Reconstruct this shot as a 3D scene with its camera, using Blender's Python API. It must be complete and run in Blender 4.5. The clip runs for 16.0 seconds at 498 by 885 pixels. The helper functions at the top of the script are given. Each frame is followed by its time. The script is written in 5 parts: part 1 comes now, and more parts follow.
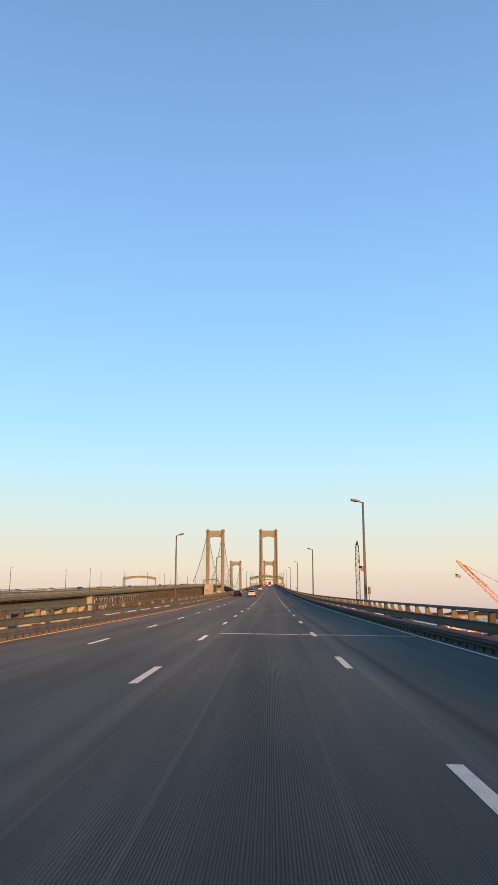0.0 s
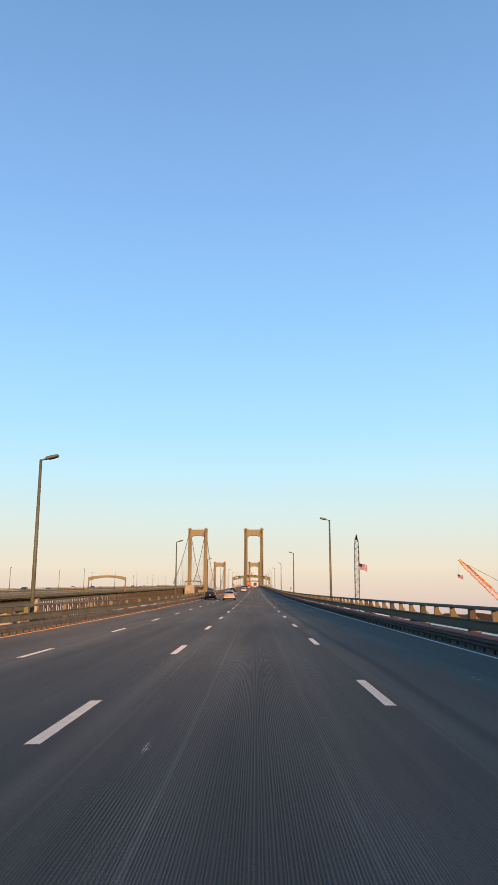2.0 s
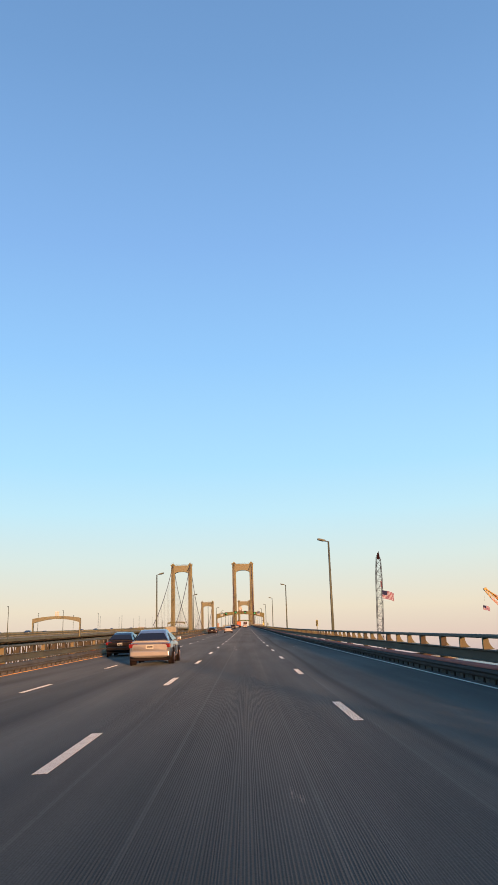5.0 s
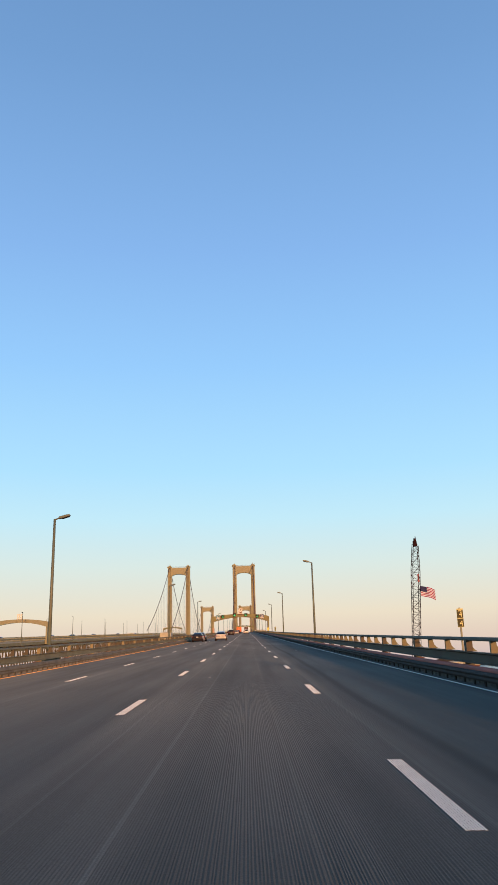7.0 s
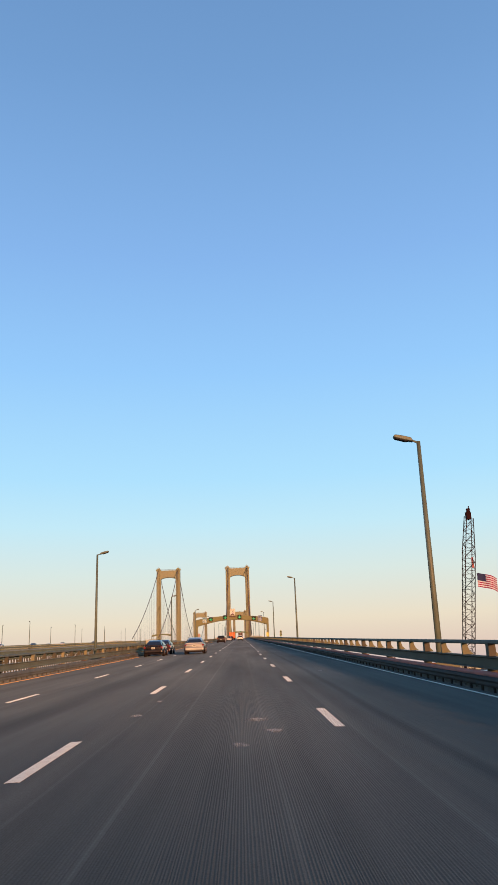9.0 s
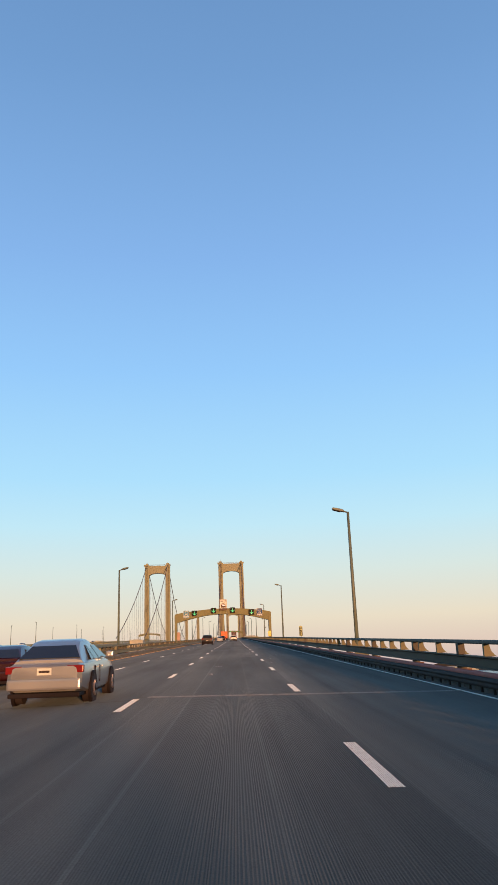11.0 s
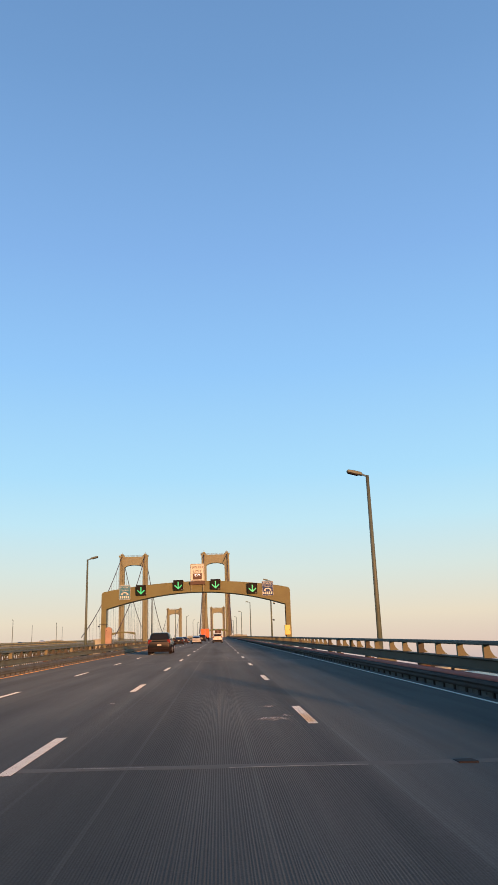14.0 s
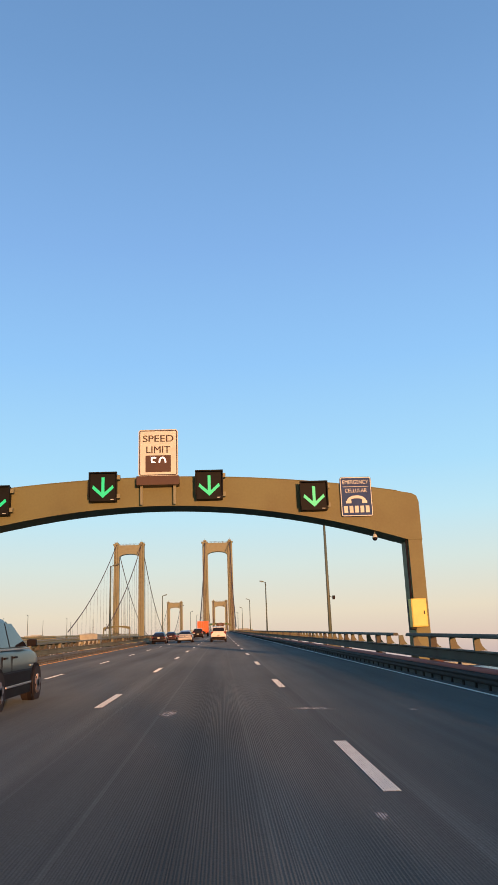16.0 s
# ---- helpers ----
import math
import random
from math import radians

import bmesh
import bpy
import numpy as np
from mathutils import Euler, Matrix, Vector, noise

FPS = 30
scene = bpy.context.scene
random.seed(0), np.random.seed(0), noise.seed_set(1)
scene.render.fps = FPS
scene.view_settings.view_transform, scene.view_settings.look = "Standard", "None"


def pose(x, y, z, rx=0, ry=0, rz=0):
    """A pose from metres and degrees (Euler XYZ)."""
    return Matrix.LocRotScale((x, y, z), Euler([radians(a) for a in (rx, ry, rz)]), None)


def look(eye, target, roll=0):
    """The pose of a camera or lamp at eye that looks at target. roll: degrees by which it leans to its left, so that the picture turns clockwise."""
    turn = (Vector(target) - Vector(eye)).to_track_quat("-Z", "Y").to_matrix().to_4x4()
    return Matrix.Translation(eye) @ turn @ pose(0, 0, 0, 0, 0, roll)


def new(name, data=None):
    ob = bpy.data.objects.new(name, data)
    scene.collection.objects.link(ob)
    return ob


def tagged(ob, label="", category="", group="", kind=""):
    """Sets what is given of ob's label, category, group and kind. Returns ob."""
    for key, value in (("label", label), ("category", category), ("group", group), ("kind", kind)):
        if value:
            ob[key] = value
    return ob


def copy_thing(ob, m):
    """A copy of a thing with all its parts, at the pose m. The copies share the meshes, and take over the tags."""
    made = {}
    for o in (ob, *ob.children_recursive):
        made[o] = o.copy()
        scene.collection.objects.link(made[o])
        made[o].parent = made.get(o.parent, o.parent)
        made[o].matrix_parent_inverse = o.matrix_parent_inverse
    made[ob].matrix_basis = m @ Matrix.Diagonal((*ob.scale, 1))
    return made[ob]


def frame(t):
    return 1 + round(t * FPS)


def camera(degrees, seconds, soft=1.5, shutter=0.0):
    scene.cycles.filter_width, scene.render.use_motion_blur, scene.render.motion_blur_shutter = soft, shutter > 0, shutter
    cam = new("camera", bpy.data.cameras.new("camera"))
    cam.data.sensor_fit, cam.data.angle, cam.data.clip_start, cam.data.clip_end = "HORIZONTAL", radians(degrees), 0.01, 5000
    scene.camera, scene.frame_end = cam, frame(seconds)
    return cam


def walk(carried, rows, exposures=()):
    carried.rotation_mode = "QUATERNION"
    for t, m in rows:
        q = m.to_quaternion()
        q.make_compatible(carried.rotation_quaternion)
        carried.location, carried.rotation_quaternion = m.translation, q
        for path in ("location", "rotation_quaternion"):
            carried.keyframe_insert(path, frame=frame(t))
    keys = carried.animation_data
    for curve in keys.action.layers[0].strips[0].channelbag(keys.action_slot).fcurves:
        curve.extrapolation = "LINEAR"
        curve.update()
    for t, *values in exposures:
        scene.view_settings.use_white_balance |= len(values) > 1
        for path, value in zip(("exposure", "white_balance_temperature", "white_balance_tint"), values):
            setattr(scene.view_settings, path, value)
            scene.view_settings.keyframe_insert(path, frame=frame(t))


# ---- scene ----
# ---- camera and its drive ----
cam = camera(35.95, 16.0)
PATH = [
    (0, (-0.109, -1.225, 1.385), (-2.74, 96.33, 23.22), -0.03),
    (0.5, (-0.180, 12.389, 1.704), (-2.32, 109.97, 23.47), -0.16),
    (1, (-0.228, 26.116, 2.040), (-2.06, 123.69, 23.84), -0.02),
    (1.5, (-0.258, 39.934, 2.393), (-1.63, 137.50, 24.27), 0.05),
    (2, (-0.272, 53.820, 2.763), (-1.05, 151.34, 24.87), 0.00),
    (2.5, (-0.272, 67.754, 3.149), (-0.26, 165.11, 25.99), -0.17),
    (3, (-0.262, 81.719, 3.551), (0.50, 178.82, 27.43), -0.74),
    (3.5, (-0.242, 95.697, 3.969), (0.93, 192.45, 29.21), -1.00),
    (4, (-0.216, 109.674, 4.401), (1.07, 206.12, 30.78), -1.46),
    (6.5, (-0.048, 179.134, 6.755), (0.78, 275.32, 34.09), -1.50),
    (7, (-0.016, 192.885, 7.258), (0.84, 288.96, 34.97), -1.49),
    (7.5, (0.013, 206.576, 7.770), (1.11, 302.54, 35.86), -1.94),
    (8, (0.038, 220.208, 8.291), (1.30, 316.10, 36.63), -1.97),
    (8.5, (0.059, 233.780, 8.818), (1.59, 329.63, 37.27), -2.11),
    (9, (0.075, 247.294, 9.352), (1.86, 343.15, 37.78), -2.09),
    (11.5, (0.094, 314.181, 12.088), (3.10, 410.02, 40.46), -2.18),
    (12, (0.088, 327.483, 12.644), (3.79, 423.28, 41.11), -2.44),
    (12.5, (0.081, 340.787, 13.201), (4.45, 436.50, 41.84), -2.84),
    (13, (0.073, 354.109, 13.759), (4.62, 449.82, 42.37), -2.27),
    (13.5, (0.067, 367.467, 14.318), (4.64, 463.24, 42.72), -2.08),
    (14, (0.062, 380.878, 14.875), (4.45, 476.72, 43.06), -1.96),
    (14.5, (0.062, 394.364, 15.431), (4.27, 490.27, 43.43), -1.98),
    (15, (0.068, 407.947, 15.986), (4.10, 503.91, 43.82), -2.37),
    (15.5, (0.082, 421.650, 16.538), (3.90, 517.67, 44.20), -1.77),
    (16, (0.107, 435.498, 17.087), (4.21, 531.54, 44.62), -2.00),
]
walk(cam, [(t, look(eye, target, roll)) for t, eye, target, roll in PATH],
     exposures=[(0, 0.11), (3.0, 0.11), (4.0, 0.08), (7.0, 0.06), (9.0, 0.04), (11.5, 0.02), (16.0, 0.0)])

# ---- light: a low sun behind and to the right, clear evening sky ----
SUN_UP, SUN_TURN = radians(1.3), radians(166.2)
world = bpy.data.worlds.new("evening_sky")
scene.world = world
world.use_nodes = True
wn, wl = world.node_tree.nodes, world.node_tree.links
sky = wn.new("ShaderNodeTexSky")
sky.sky_type = "NISHITA"
sky.sun_disc = False
sky.sun_elevation, sky.sun_rotation = SUN_UP, SUN_TURN
sky.altitude, sky.air_density, sky.dust_density, sky.ozone_density = 0, 1.0, 1.0, 1.0
wn["Background"].inputs["Strength"].default_value = 0.12
# the clear evening gradient away from the sun: peach at the horizon, pale cyan, then blue
GRADIENT = [(0.0, 0.60, 0.48, 0.46), (0.022, 0.73, 0.58, 0.49), (0.06, 0.81, 0.72, 0.565), (0.12, 0.68, 0.79, 0.755), (0.18, 0.53, 0.80, 0.92),
            (0.24, 0.415, 0.735, 0.975), (0.37, 0.30, 0.585, 0.952), (0.5, 0.235, 0.455, 0.826), (0.67, 0.165, 0.335, 0.632), (1.0, 0.08, 0.17, 0.36)]
way = wn.new("ShaderNodeTexCoord")
level = wn.new("ShaderNodeSeparateXYZ")
ramp = wn.new("ShaderNodeValToRGB")
wl.new(way.outputs["Generated"], level.inputs["Vector"])
wl.new(level.outputs["Z"], ramp.inputs["Fac"])
while len(ramp.color_ramp.elements) < len(GRADIENT):
    ramp.color_ramp.elements.new(0.5)
for e, (p, r, g, b) in zip(ramp.color_ramp.elements, GRADIENT):
    e.position, e.color = p, (r, g, b, 1)
lift = wn.new("ShaderNodeVectorMath")
lift.operation = "SCALE"
lift.inputs["Scale"].default_value = 1.04 / 0.12
wl.new(ramp.outputs["Color"], lift.inputs[0])
blend = wn.new("ShaderNodeMix")
blend.data_type = "RGBA"
away = wn.new("ShaderNodeVectorMath")
away.operation = "DOT_PRODUCT"
away.inputs[1].default_value = (-math.sin(SUN_TURN), -math.cos(SUN_TURN), 0)
wl.new(way.outputs["Generated"], away.inputs[0])
fade = wn.new("ShaderNodeMapRange")
fade.interpolation_type = "SMOOTHSTEP"
for k, v in (("From Min", -0.1), ("From Max", 0.58), ("To Min", 0.28), ("To Max", 0.95)):
    fade.inputs[k].default_value = v
wl.new(away.outputs["Value"], fade.inputs["Value"])
wl.new(fade.outputs["Result"], blend.inputs["Factor"])
wl.new(sky.outputs["Color"], blend.inputs["A"])
wl.new(lift.outputs["Vector"], blend.inputs["B"])
wl.new(blend.outputs["Result"], wn["Background"].inputs["Color"])

sun = new("sun", bpy.data.lights.new("sun", "SUN"))
sun.data.energy, sun.data.angle, sun.data.color = 5.0, radians(1.9), (1.0, 0.39, 0.17)
sun_way = Vector((math.sin(SUN_TURN) * math.cos(SUN_UP), math.cos(SUN_TURN) * math.cos(SUN_UP), math.sin(SUN_UP)))
sun.matrix_world = look(sun_way * 100, (0, 0, 0))
scene.view_settings.exposure = 0.0


# ---- materials ----
def material(name, color, rough=0.6, metal=0.0, grain=40.0, stain=1.5, amount=0.25, bump=0.2, second=None, stretch=(1, 1, 1), emit=None, gloss=0.5, rub=0.0):
    """Paint, steel or concrete: a base colour with fine grain and broad stains, and fine relief."""
    m = bpy.data.materials.new(name)
    m.use_nodes = True
    n, l = m.node_tree.nodes, m.node_tree.links
    b = n["Principled BSDF"]
    co = n.new("ShaderNodeTexCoord")
    mp = n.new("ShaderNodeMapping")
    mp.inputs["Scale"].default_value = stretch
    l.new(co.outputs["Object"], mp.inputs["Vector"])
    fine, broad = n.new("ShaderNodeTexNoise"), n.new("ShaderNodeTexNoise")
    fine.inputs["Scale"].default_value, broad.inputs["Scale"].default_value = grain, stain
    broad.inputs["Detail"].default_value = 6
    for x in (fine, broad):
        l.new(mp.outputs["Vector"], x.inputs["Vector"])
    info = n.new("ShaderNodeObjectInfo")
    mix = n.new("ShaderNodeMix")
    mix.data_type = "RGBA"
    mix.inputs["A"].default_value = (*color, 1)
    mix.inputs["B"].default_value = (*(second or tuple(c * 0.45 for c in color)), 1)
    ramp = n.new("ShaderNodeMapRange")
    ramp.inputs["From Min"].default_value, ramp.inputs["From Max"].default_value = 0.42, 0.75
    ramp.inputs["To Max"].default_value = min(1.0, amount * 2.4)
    l.new(broad.outputs["Fac"], ramp.inputs["Value"])
    l.new(ramp.outputs["Result"], mix.inputs["Factor"])
    tone = n.new("ShaderNodeHueSaturation")
    val = n.new("ShaderNodeMath")
    val.operation = "MULTIPLY_ADD"
    val.inputs[1].default_value, val.inputs[2].default_value = amount, 1.0 - amount * 0.5
    l.new(fine.outputs["Fac"], val.inputs[0])
    own = n.new("ShaderNodeMath")
    own.operation = "MULTIPLY_ADD"
    own.inputs[1].default_value = 0.10
    l.new(info.outputs["Random"], own.inputs[0])
    l.new(val.outputs[0], own.inputs[2])
    l.new(own.outputs[0], tone.inputs["Value"])
    l.new(mix.outputs["Result"], tone.inputs["Color"])
    l.new(tone.outputs["Color"], b.inputs["Base Color"])
    b.inputs["Roughness"].default_value, b.inputs["Metallic"].default_value = rough, metal
    b.inputs["Specular IOR Level"].default_value = gloss
    b.inputs["Diffuse Roughness"].default_value = rub
    if bump:
        bp = n.new("ShaderNodeBump")
        bp.inputs["Strength"].default_value, bp.inputs["Distance"].default_value = bump, 0.01
        l.new(fine.outputs["Fac"], bp.inputs["Height"])
        l.new(bp.outputs["Normal"], b.inputs["Normal"])
    if emit:
        b.inputs["Emission Color"].default_value, b.inputs["Emission Strength"].default_value = (*emit[:3], 1), emit[3]
    return m


def road_material():
    """Dark grooved concrete: fine lengthwise grooves, wheel tracks, pale scuffs and patches."""
    m = bpy.data.materials.new("grooved_concrete")
    m.use_nodes = True
    n, l = m.node_tree.nodes, m.node_tree.links
    b = n["Principled BSDF"]
    co = n.new("ShaderNodeTexCoord")

    def noise_at(scale, stretch, detail=5.0, rough=0.55):
        mp = n.new("ShaderNodeMapping")
        mp.inputs["Scale"].default_value = stretch
        t = n.new("ShaderNodeTexNoise")
        t.inputs["Scale"].default_value, t.inputs["Detail"].default_value, t.inputs["Roughness"].default_value = scale, detail, rough
        l.new(co.outputs["Object"], mp.inputs["Vector"])
        l.new(mp.outputs["Vector"], t.inputs["Vector"])
        return t.outputs["Fac"]

    def ranged(value, a, c, lo, hi):
        r = n.new("ShaderNodeMapRange")
        for k, v in (("From Min", a), ("From Max", c), ("To Min", lo), ("To Max", hi)):
            r.inputs[k].default_value = v
        l.new(value, r.inputs["Value"])
        return r.outputs["Result"]

    def math_of(op, a, c):
        x = n.new("ShaderNodeMath")
        x.operation = op
        for i, v in enumerate((a, c)):
            if isinstance(v, (int, float)):
                x.inputs[i].default_value = v
            else:
                l.new(v, x.inputs[i])
        return x.outputs[0]

    sep = n.new("ShaderNodeSeparateXYZ")
    l.new(co.outputs["Object"], sep.inputs["Vector"])
    wobble = noise_at(0.7, (1, 0.3, 1), 2)
    gx = math_of("MULTIPLY_ADD", wobble, 0.03)
    l.new(sep.outputs["X"], gx.node.inputs[2])
    tracks = noise_at(0.9, (1.0, 0.004, 1.0), 4, 0.6)
    blotch = noise_at(0.35, (1.0, 0.25, 1.0), 6)
    grain = noise_at(60, (1, 1, 1), 3)
    scuff = ranged(noise_at(1.1, (1.0, 0.16, 1.0), 8, 0.72), 0.70, 0.82, 0.0, 1.0)
    v = math_of("MULTIPLY", ranged(tracks, 0.3, 0.7, 0.72, 1.28), ranged(blotch, 0.3, 0.7, 0.84, 1.16))
    # pale lengthwise construction seams beside the lane lines
    for seam, bright, wide in ((1.80, 1.20, 0.16), (1.72, 1.18, 0.03), (-1.98, 1.22, 0.22), (-1.74, 1.22, 0.03), (-5.62, 1.15, 0.12), (-0.95, 1.30, 0.03), (0.42, 1.12, 0.04)):
        off = math_of("ABSOLUTE", math_of("SUBTRACT", gx, seam), 0)
        v = math_of("MULTIPLY", v, ranged(off, 0.012, wide, bright, 1.0))
    drift = math_of("MULTIPLY_ADD", noise_at(0.05, (0.0, 1.0, 1.0), 2), 1.4)
    l.new(sep.outputs["X"], drift.node.inputs[2])
    # top rail's shadow, painted as a dark streak that wanders along the right lane
    far = math_of("MULTIPLY", math_of("MAXIMUM", math_of("SUBTRACT", sep.outputs["Y"], 150.0), 0.0), 0.003)
    sway = math_of("MULTIPLY", noise_at(0.03, (0.0, 1.0, 1.0), 2), 0.7)
    off = math_of("ABSOLUTE", math_of("SUBTRACT", math_of("SUBTRACT", math_of("ADD", sep.outputs["X"], sway), far), 2.55), 0)
    faint = ranged(sep.outputs["Y"], 250.0, 350.0, 0.62, 0.9)
    inside = ranged(off, 0.04, 0.17, 1.0, 0.0)
    v = math_of("MULTIPLY", v, math_of("SUBTRACT", 1.0, math_of("MULTIPLY", inside, math_of("SUBTRACT", 1.0, faint))))
    for middle, wide, deep in ((0.35, 0.5, 0.88), (-3.4, 0.5, 0.88), (-7.2, 0.5, 0.88)):
        off = math_of("ABSOLUTE", math_of("SUBTRACT", drift, middle), 0)
        v = math_of("MULTIPLY", v, ranged(off, wide * 0.35, wide, deep, 1.0))
    v = math_of("MULTIPLY", v, ranged(grain, 0.2, 0.8, 0.75, 1.25))
    mix = n.new("ShaderNodeMix")
    mix.data_type = "RGBA"
    mix.inputs["A"].default_value, mix.inputs["B"].default_value = (0.076, 0.112, 0.123, 1), (0.52, 0.53, 0.51, 1)
    l.new(math_of("MULTIPLY", scuff, 0.75), mix.inputs["Factor"])
    tone = n.new("ShaderNodeHueSaturation")
    l.new(v, tone.inputs["Value"])
    l.new(mix.outputs["Result"], tone.inputs["Color"])
    l.new(tone.outputs["Color"], b.inputs["Base Color"])
    b.inputs["Roughness"].default_value = 0.85
    b.inputs["Specular IOR Level"].default_value = 0.2
    b.inputs["Diffuse Roughness"].default_value = 1.0
    bp = n.new("ShaderNodeBump")
    bp.inputs["Strength"].default_value, bp.inputs["Distance"].default_value = 0.3, 0.003
    l.new(grain, bp.inputs["Height"])
    l.new(bp.outputs["Normal"], b.inputs["Normal"])
    return m


def scuff_material():
    """Pale scraped pavement that thins out into bare road between the ridges."""
    m = bpy.data.materials.new("scraped_ridges")
    m.use_nodes = True
    n, l = m.node_tree.nodes, m.node_tree.links
    b = n["Principled BSDF"]
    b.inputs["Base Color"].default_value = (0.52, 0.68, 0.75, 1)
    b.inputs["Roughness"].default_value = 0.9
    b.inputs["Diffuse Roughness"].default_value = 1.0
    b.inputs["Specular IOR Level"].default_value = 0.15
    co = n.new("ShaderNodeTexCoord")
    mp = n.new("ShaderNodeMapping")
    mp.inputs["Scale"].default_value = (6.0, 3.0, 1.0)
    t = n.new("ShaderNodeTexNoise")
    t.inputs["Scale"].default_value, t.inputs["Detail"].default_value, t.inputs["Roughness"].default_value = 1.0, 9.0, 0.72
    l.new(co.outputs["Object"], mp.inputs["Vector"])
    l.new(mp.outputs["Vector"], t.inputs["Vector"])
    ball = n.new("ShaderNodeVectorMath")
    ball.operation = "DISTANCE"
    ball.inputs[1].default_value = (0.5, 0.5, 0.5)
    flat_co = n.new("ShaderNodeMapping")
    flat_co.inputs["Scale"].default_value, flat_co.inputs["Location"].default_value = (1, 1, 0), (0, 0, 0.5)
    l.new(co.outputs["Generated"], flat_co.inputs["Vector"])
    l.new(flat_co.outputs["Vector"], ball.inputs[0])
    edge = n.new("ShaderNodeMapRange")
    for k, v in (("From Min", 0.12), ("From Max", 0.5), ("To Min", 0.10), ("To Max", -0.30)):
        edge.inputs[k].default_value = v
    l.new(ball.outputs["Value"], edge.inputs["Value"])
    both = n.new("ShaderNodeMath")
    l.new(t.outputs["Fac"], both.inputs[0])
    l.new(edge.outputs["Result"], both.inputs[1])
    cut = n.new("ShaderNodeMapRange")
    for k, v in (("From Min", 0.46), ("From Max", 0.66), ("To Min", 0.0), ("To Max", 0.75)):
        cut.inputs[k].default_value = v
    l.new(both.outputs[0], cut.inputs["Value"])
    sep = n.new("ShaderNodeSeparateXYZ")
    l.new(co.outputs["Object"], sep.inputs["Vector"])
    ridge = n.new("ShaderNodeMath")
    ridge.operation = "MULTIPLY"
    ridge.inputs[1].default_value = 2 * math.pi / 0.023
    l.new(sep.outputs["X"], ridge.inputs[0])
    wave = n.new("ShaderNodeMath")
    wave.operation = "SINE"
    l.new(ridge.outputs[0], wave.inputs[0])
    tops = n.new("ShaderNodeMapRange")
    for k, v in (("From Min", -0.6), ("From Max", 0.4), ("To Min", 0.25), ("To Max", 1.0)):
        tops.inputs[k].default_value = v
    l.new(wave.outputs[0], tops.inputs["Value"])
    alpha = n.new("ShaderNodeMath")
    alpha.operation = "MULTIPLY"
    l.new(cut.outputs["Result"], alpha.inputs[0])
    l.new(tops.outputs["Result"], alpha.inputs[1])
    l.new(alpha.outputs[0], b.inputs["Alpha"])
    return m


ROAD = road_material()
SCUFF = scuff_material()
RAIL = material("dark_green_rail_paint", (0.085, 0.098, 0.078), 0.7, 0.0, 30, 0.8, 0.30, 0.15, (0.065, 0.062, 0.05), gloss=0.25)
RAIL_SUNLIT = material("dusty_tan_rail_paint", (0.25, 0.268, 0.162), 0.7, 0.0, 30, 0.8, 0.30, 0.15, (0.16, 0.155, 0.1), gloss=0.25)
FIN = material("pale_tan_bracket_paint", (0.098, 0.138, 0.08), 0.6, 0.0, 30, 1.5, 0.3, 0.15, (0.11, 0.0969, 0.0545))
STEEL_TAN = material("weathered_tan_paint", (0.27, 0.31, 0.19), 0.7, 0.0, 20, 0.3, 0.3, 0.1, (0.19, 0.2, 0.12), gloss=0.2)
TAN = material("tan_bridge_paint", (0.225, 0.285, 0.19), 0.6, 0.0, 20, 0.4, 0.2, 0.1, (0.18, 0.198, 0.107))
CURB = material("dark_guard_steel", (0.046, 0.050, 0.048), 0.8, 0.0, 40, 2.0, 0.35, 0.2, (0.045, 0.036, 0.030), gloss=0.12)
PIPE = material("faded_red_pipe_paint", (0.42, 0.15, 0.13), 0.75, 0.0, 30, 1.2, 0.3, 0.1, (0.25, 0.14, 0.11), gloss=0.2)
GUARD_SUNLIT = material("dusty_brown_guard_paint", (0.23, 0.24, 0.18), 0.85, 0.0, 30, 1.2, 0.35, 0.2, (0.14, 0.135, 0.105), gloss=0.15)
RUST = material("rusty_post_foot", (0.14, 0.068, 0.04), 0.8, 0.0, 30, 2.0, 0.3, 0.2)
WHITE = material("white_road_paint", (0.72, 0.9, 0.89), 0.7, 0.0, 60, 3.0, 0.14, 0.04, (0.38, 0.47, 0.47), rub=1.0)
YELLOW = material("yellow_road_paint", (0.8, 0.502, 0.109), 0.7, 0.0, 25, 3.0, 0.3, 0.2, rub=1.0)
POLE = material("galvanised_lamp_pole", (0.135, 0.201, 0.164), 0.55, 0.1, 30, 1.0, 0.25, 0.1)
DARK = material("dark_housing", (0.012, 0.012, 0.014), 0.6, 0.0, 40, 2.0, 0.3, 0.1, gloss=0.2)
CONC = material("pale_concrete", (0.42, 0.506, 0.425), 0.85, 0.0, 12, 0.25, 0.3, 0.4)
JOINT = material("worn_joint_concrete", (0.15, 0.19, 0.2), 0.9, 0.0, 30, 1.6, 0.4, 0.2, (0.1, 0.125, 0.135), gloss=0.15, rub=1.0)
SEAL = material("sealed_joint_concrete", (0.105, 0.148, 0.163), 0.85, 0.0, 30, 0.8, 0.35, 0.1, (0.09, 0.13, 0.145), gloss=0.2, rub=1.0)
SCRAPE = material("scraped_concrete", (0.33, 0.42, 0.44), 0.85, 0.0, 30, 3.0, 0.45, 0.2, (0.15, 0.19, 0.2), gloss=0.2, rub=1.0)
STEEL = material("worn_joint_steel", (0.8, 0.9, 0.839), 0.6, 0.0, 30, 4.0, 0.35, 0.1, (0.42, 0.467, 0.436), rub=1.0)
OLIVE = material("olive_gantry_paint", (0.155, 0.192, 0.0818), 0.6, 0.0, 12, 0.5, 0.3, 0.1, (0.11, 0.121, 0.0534))
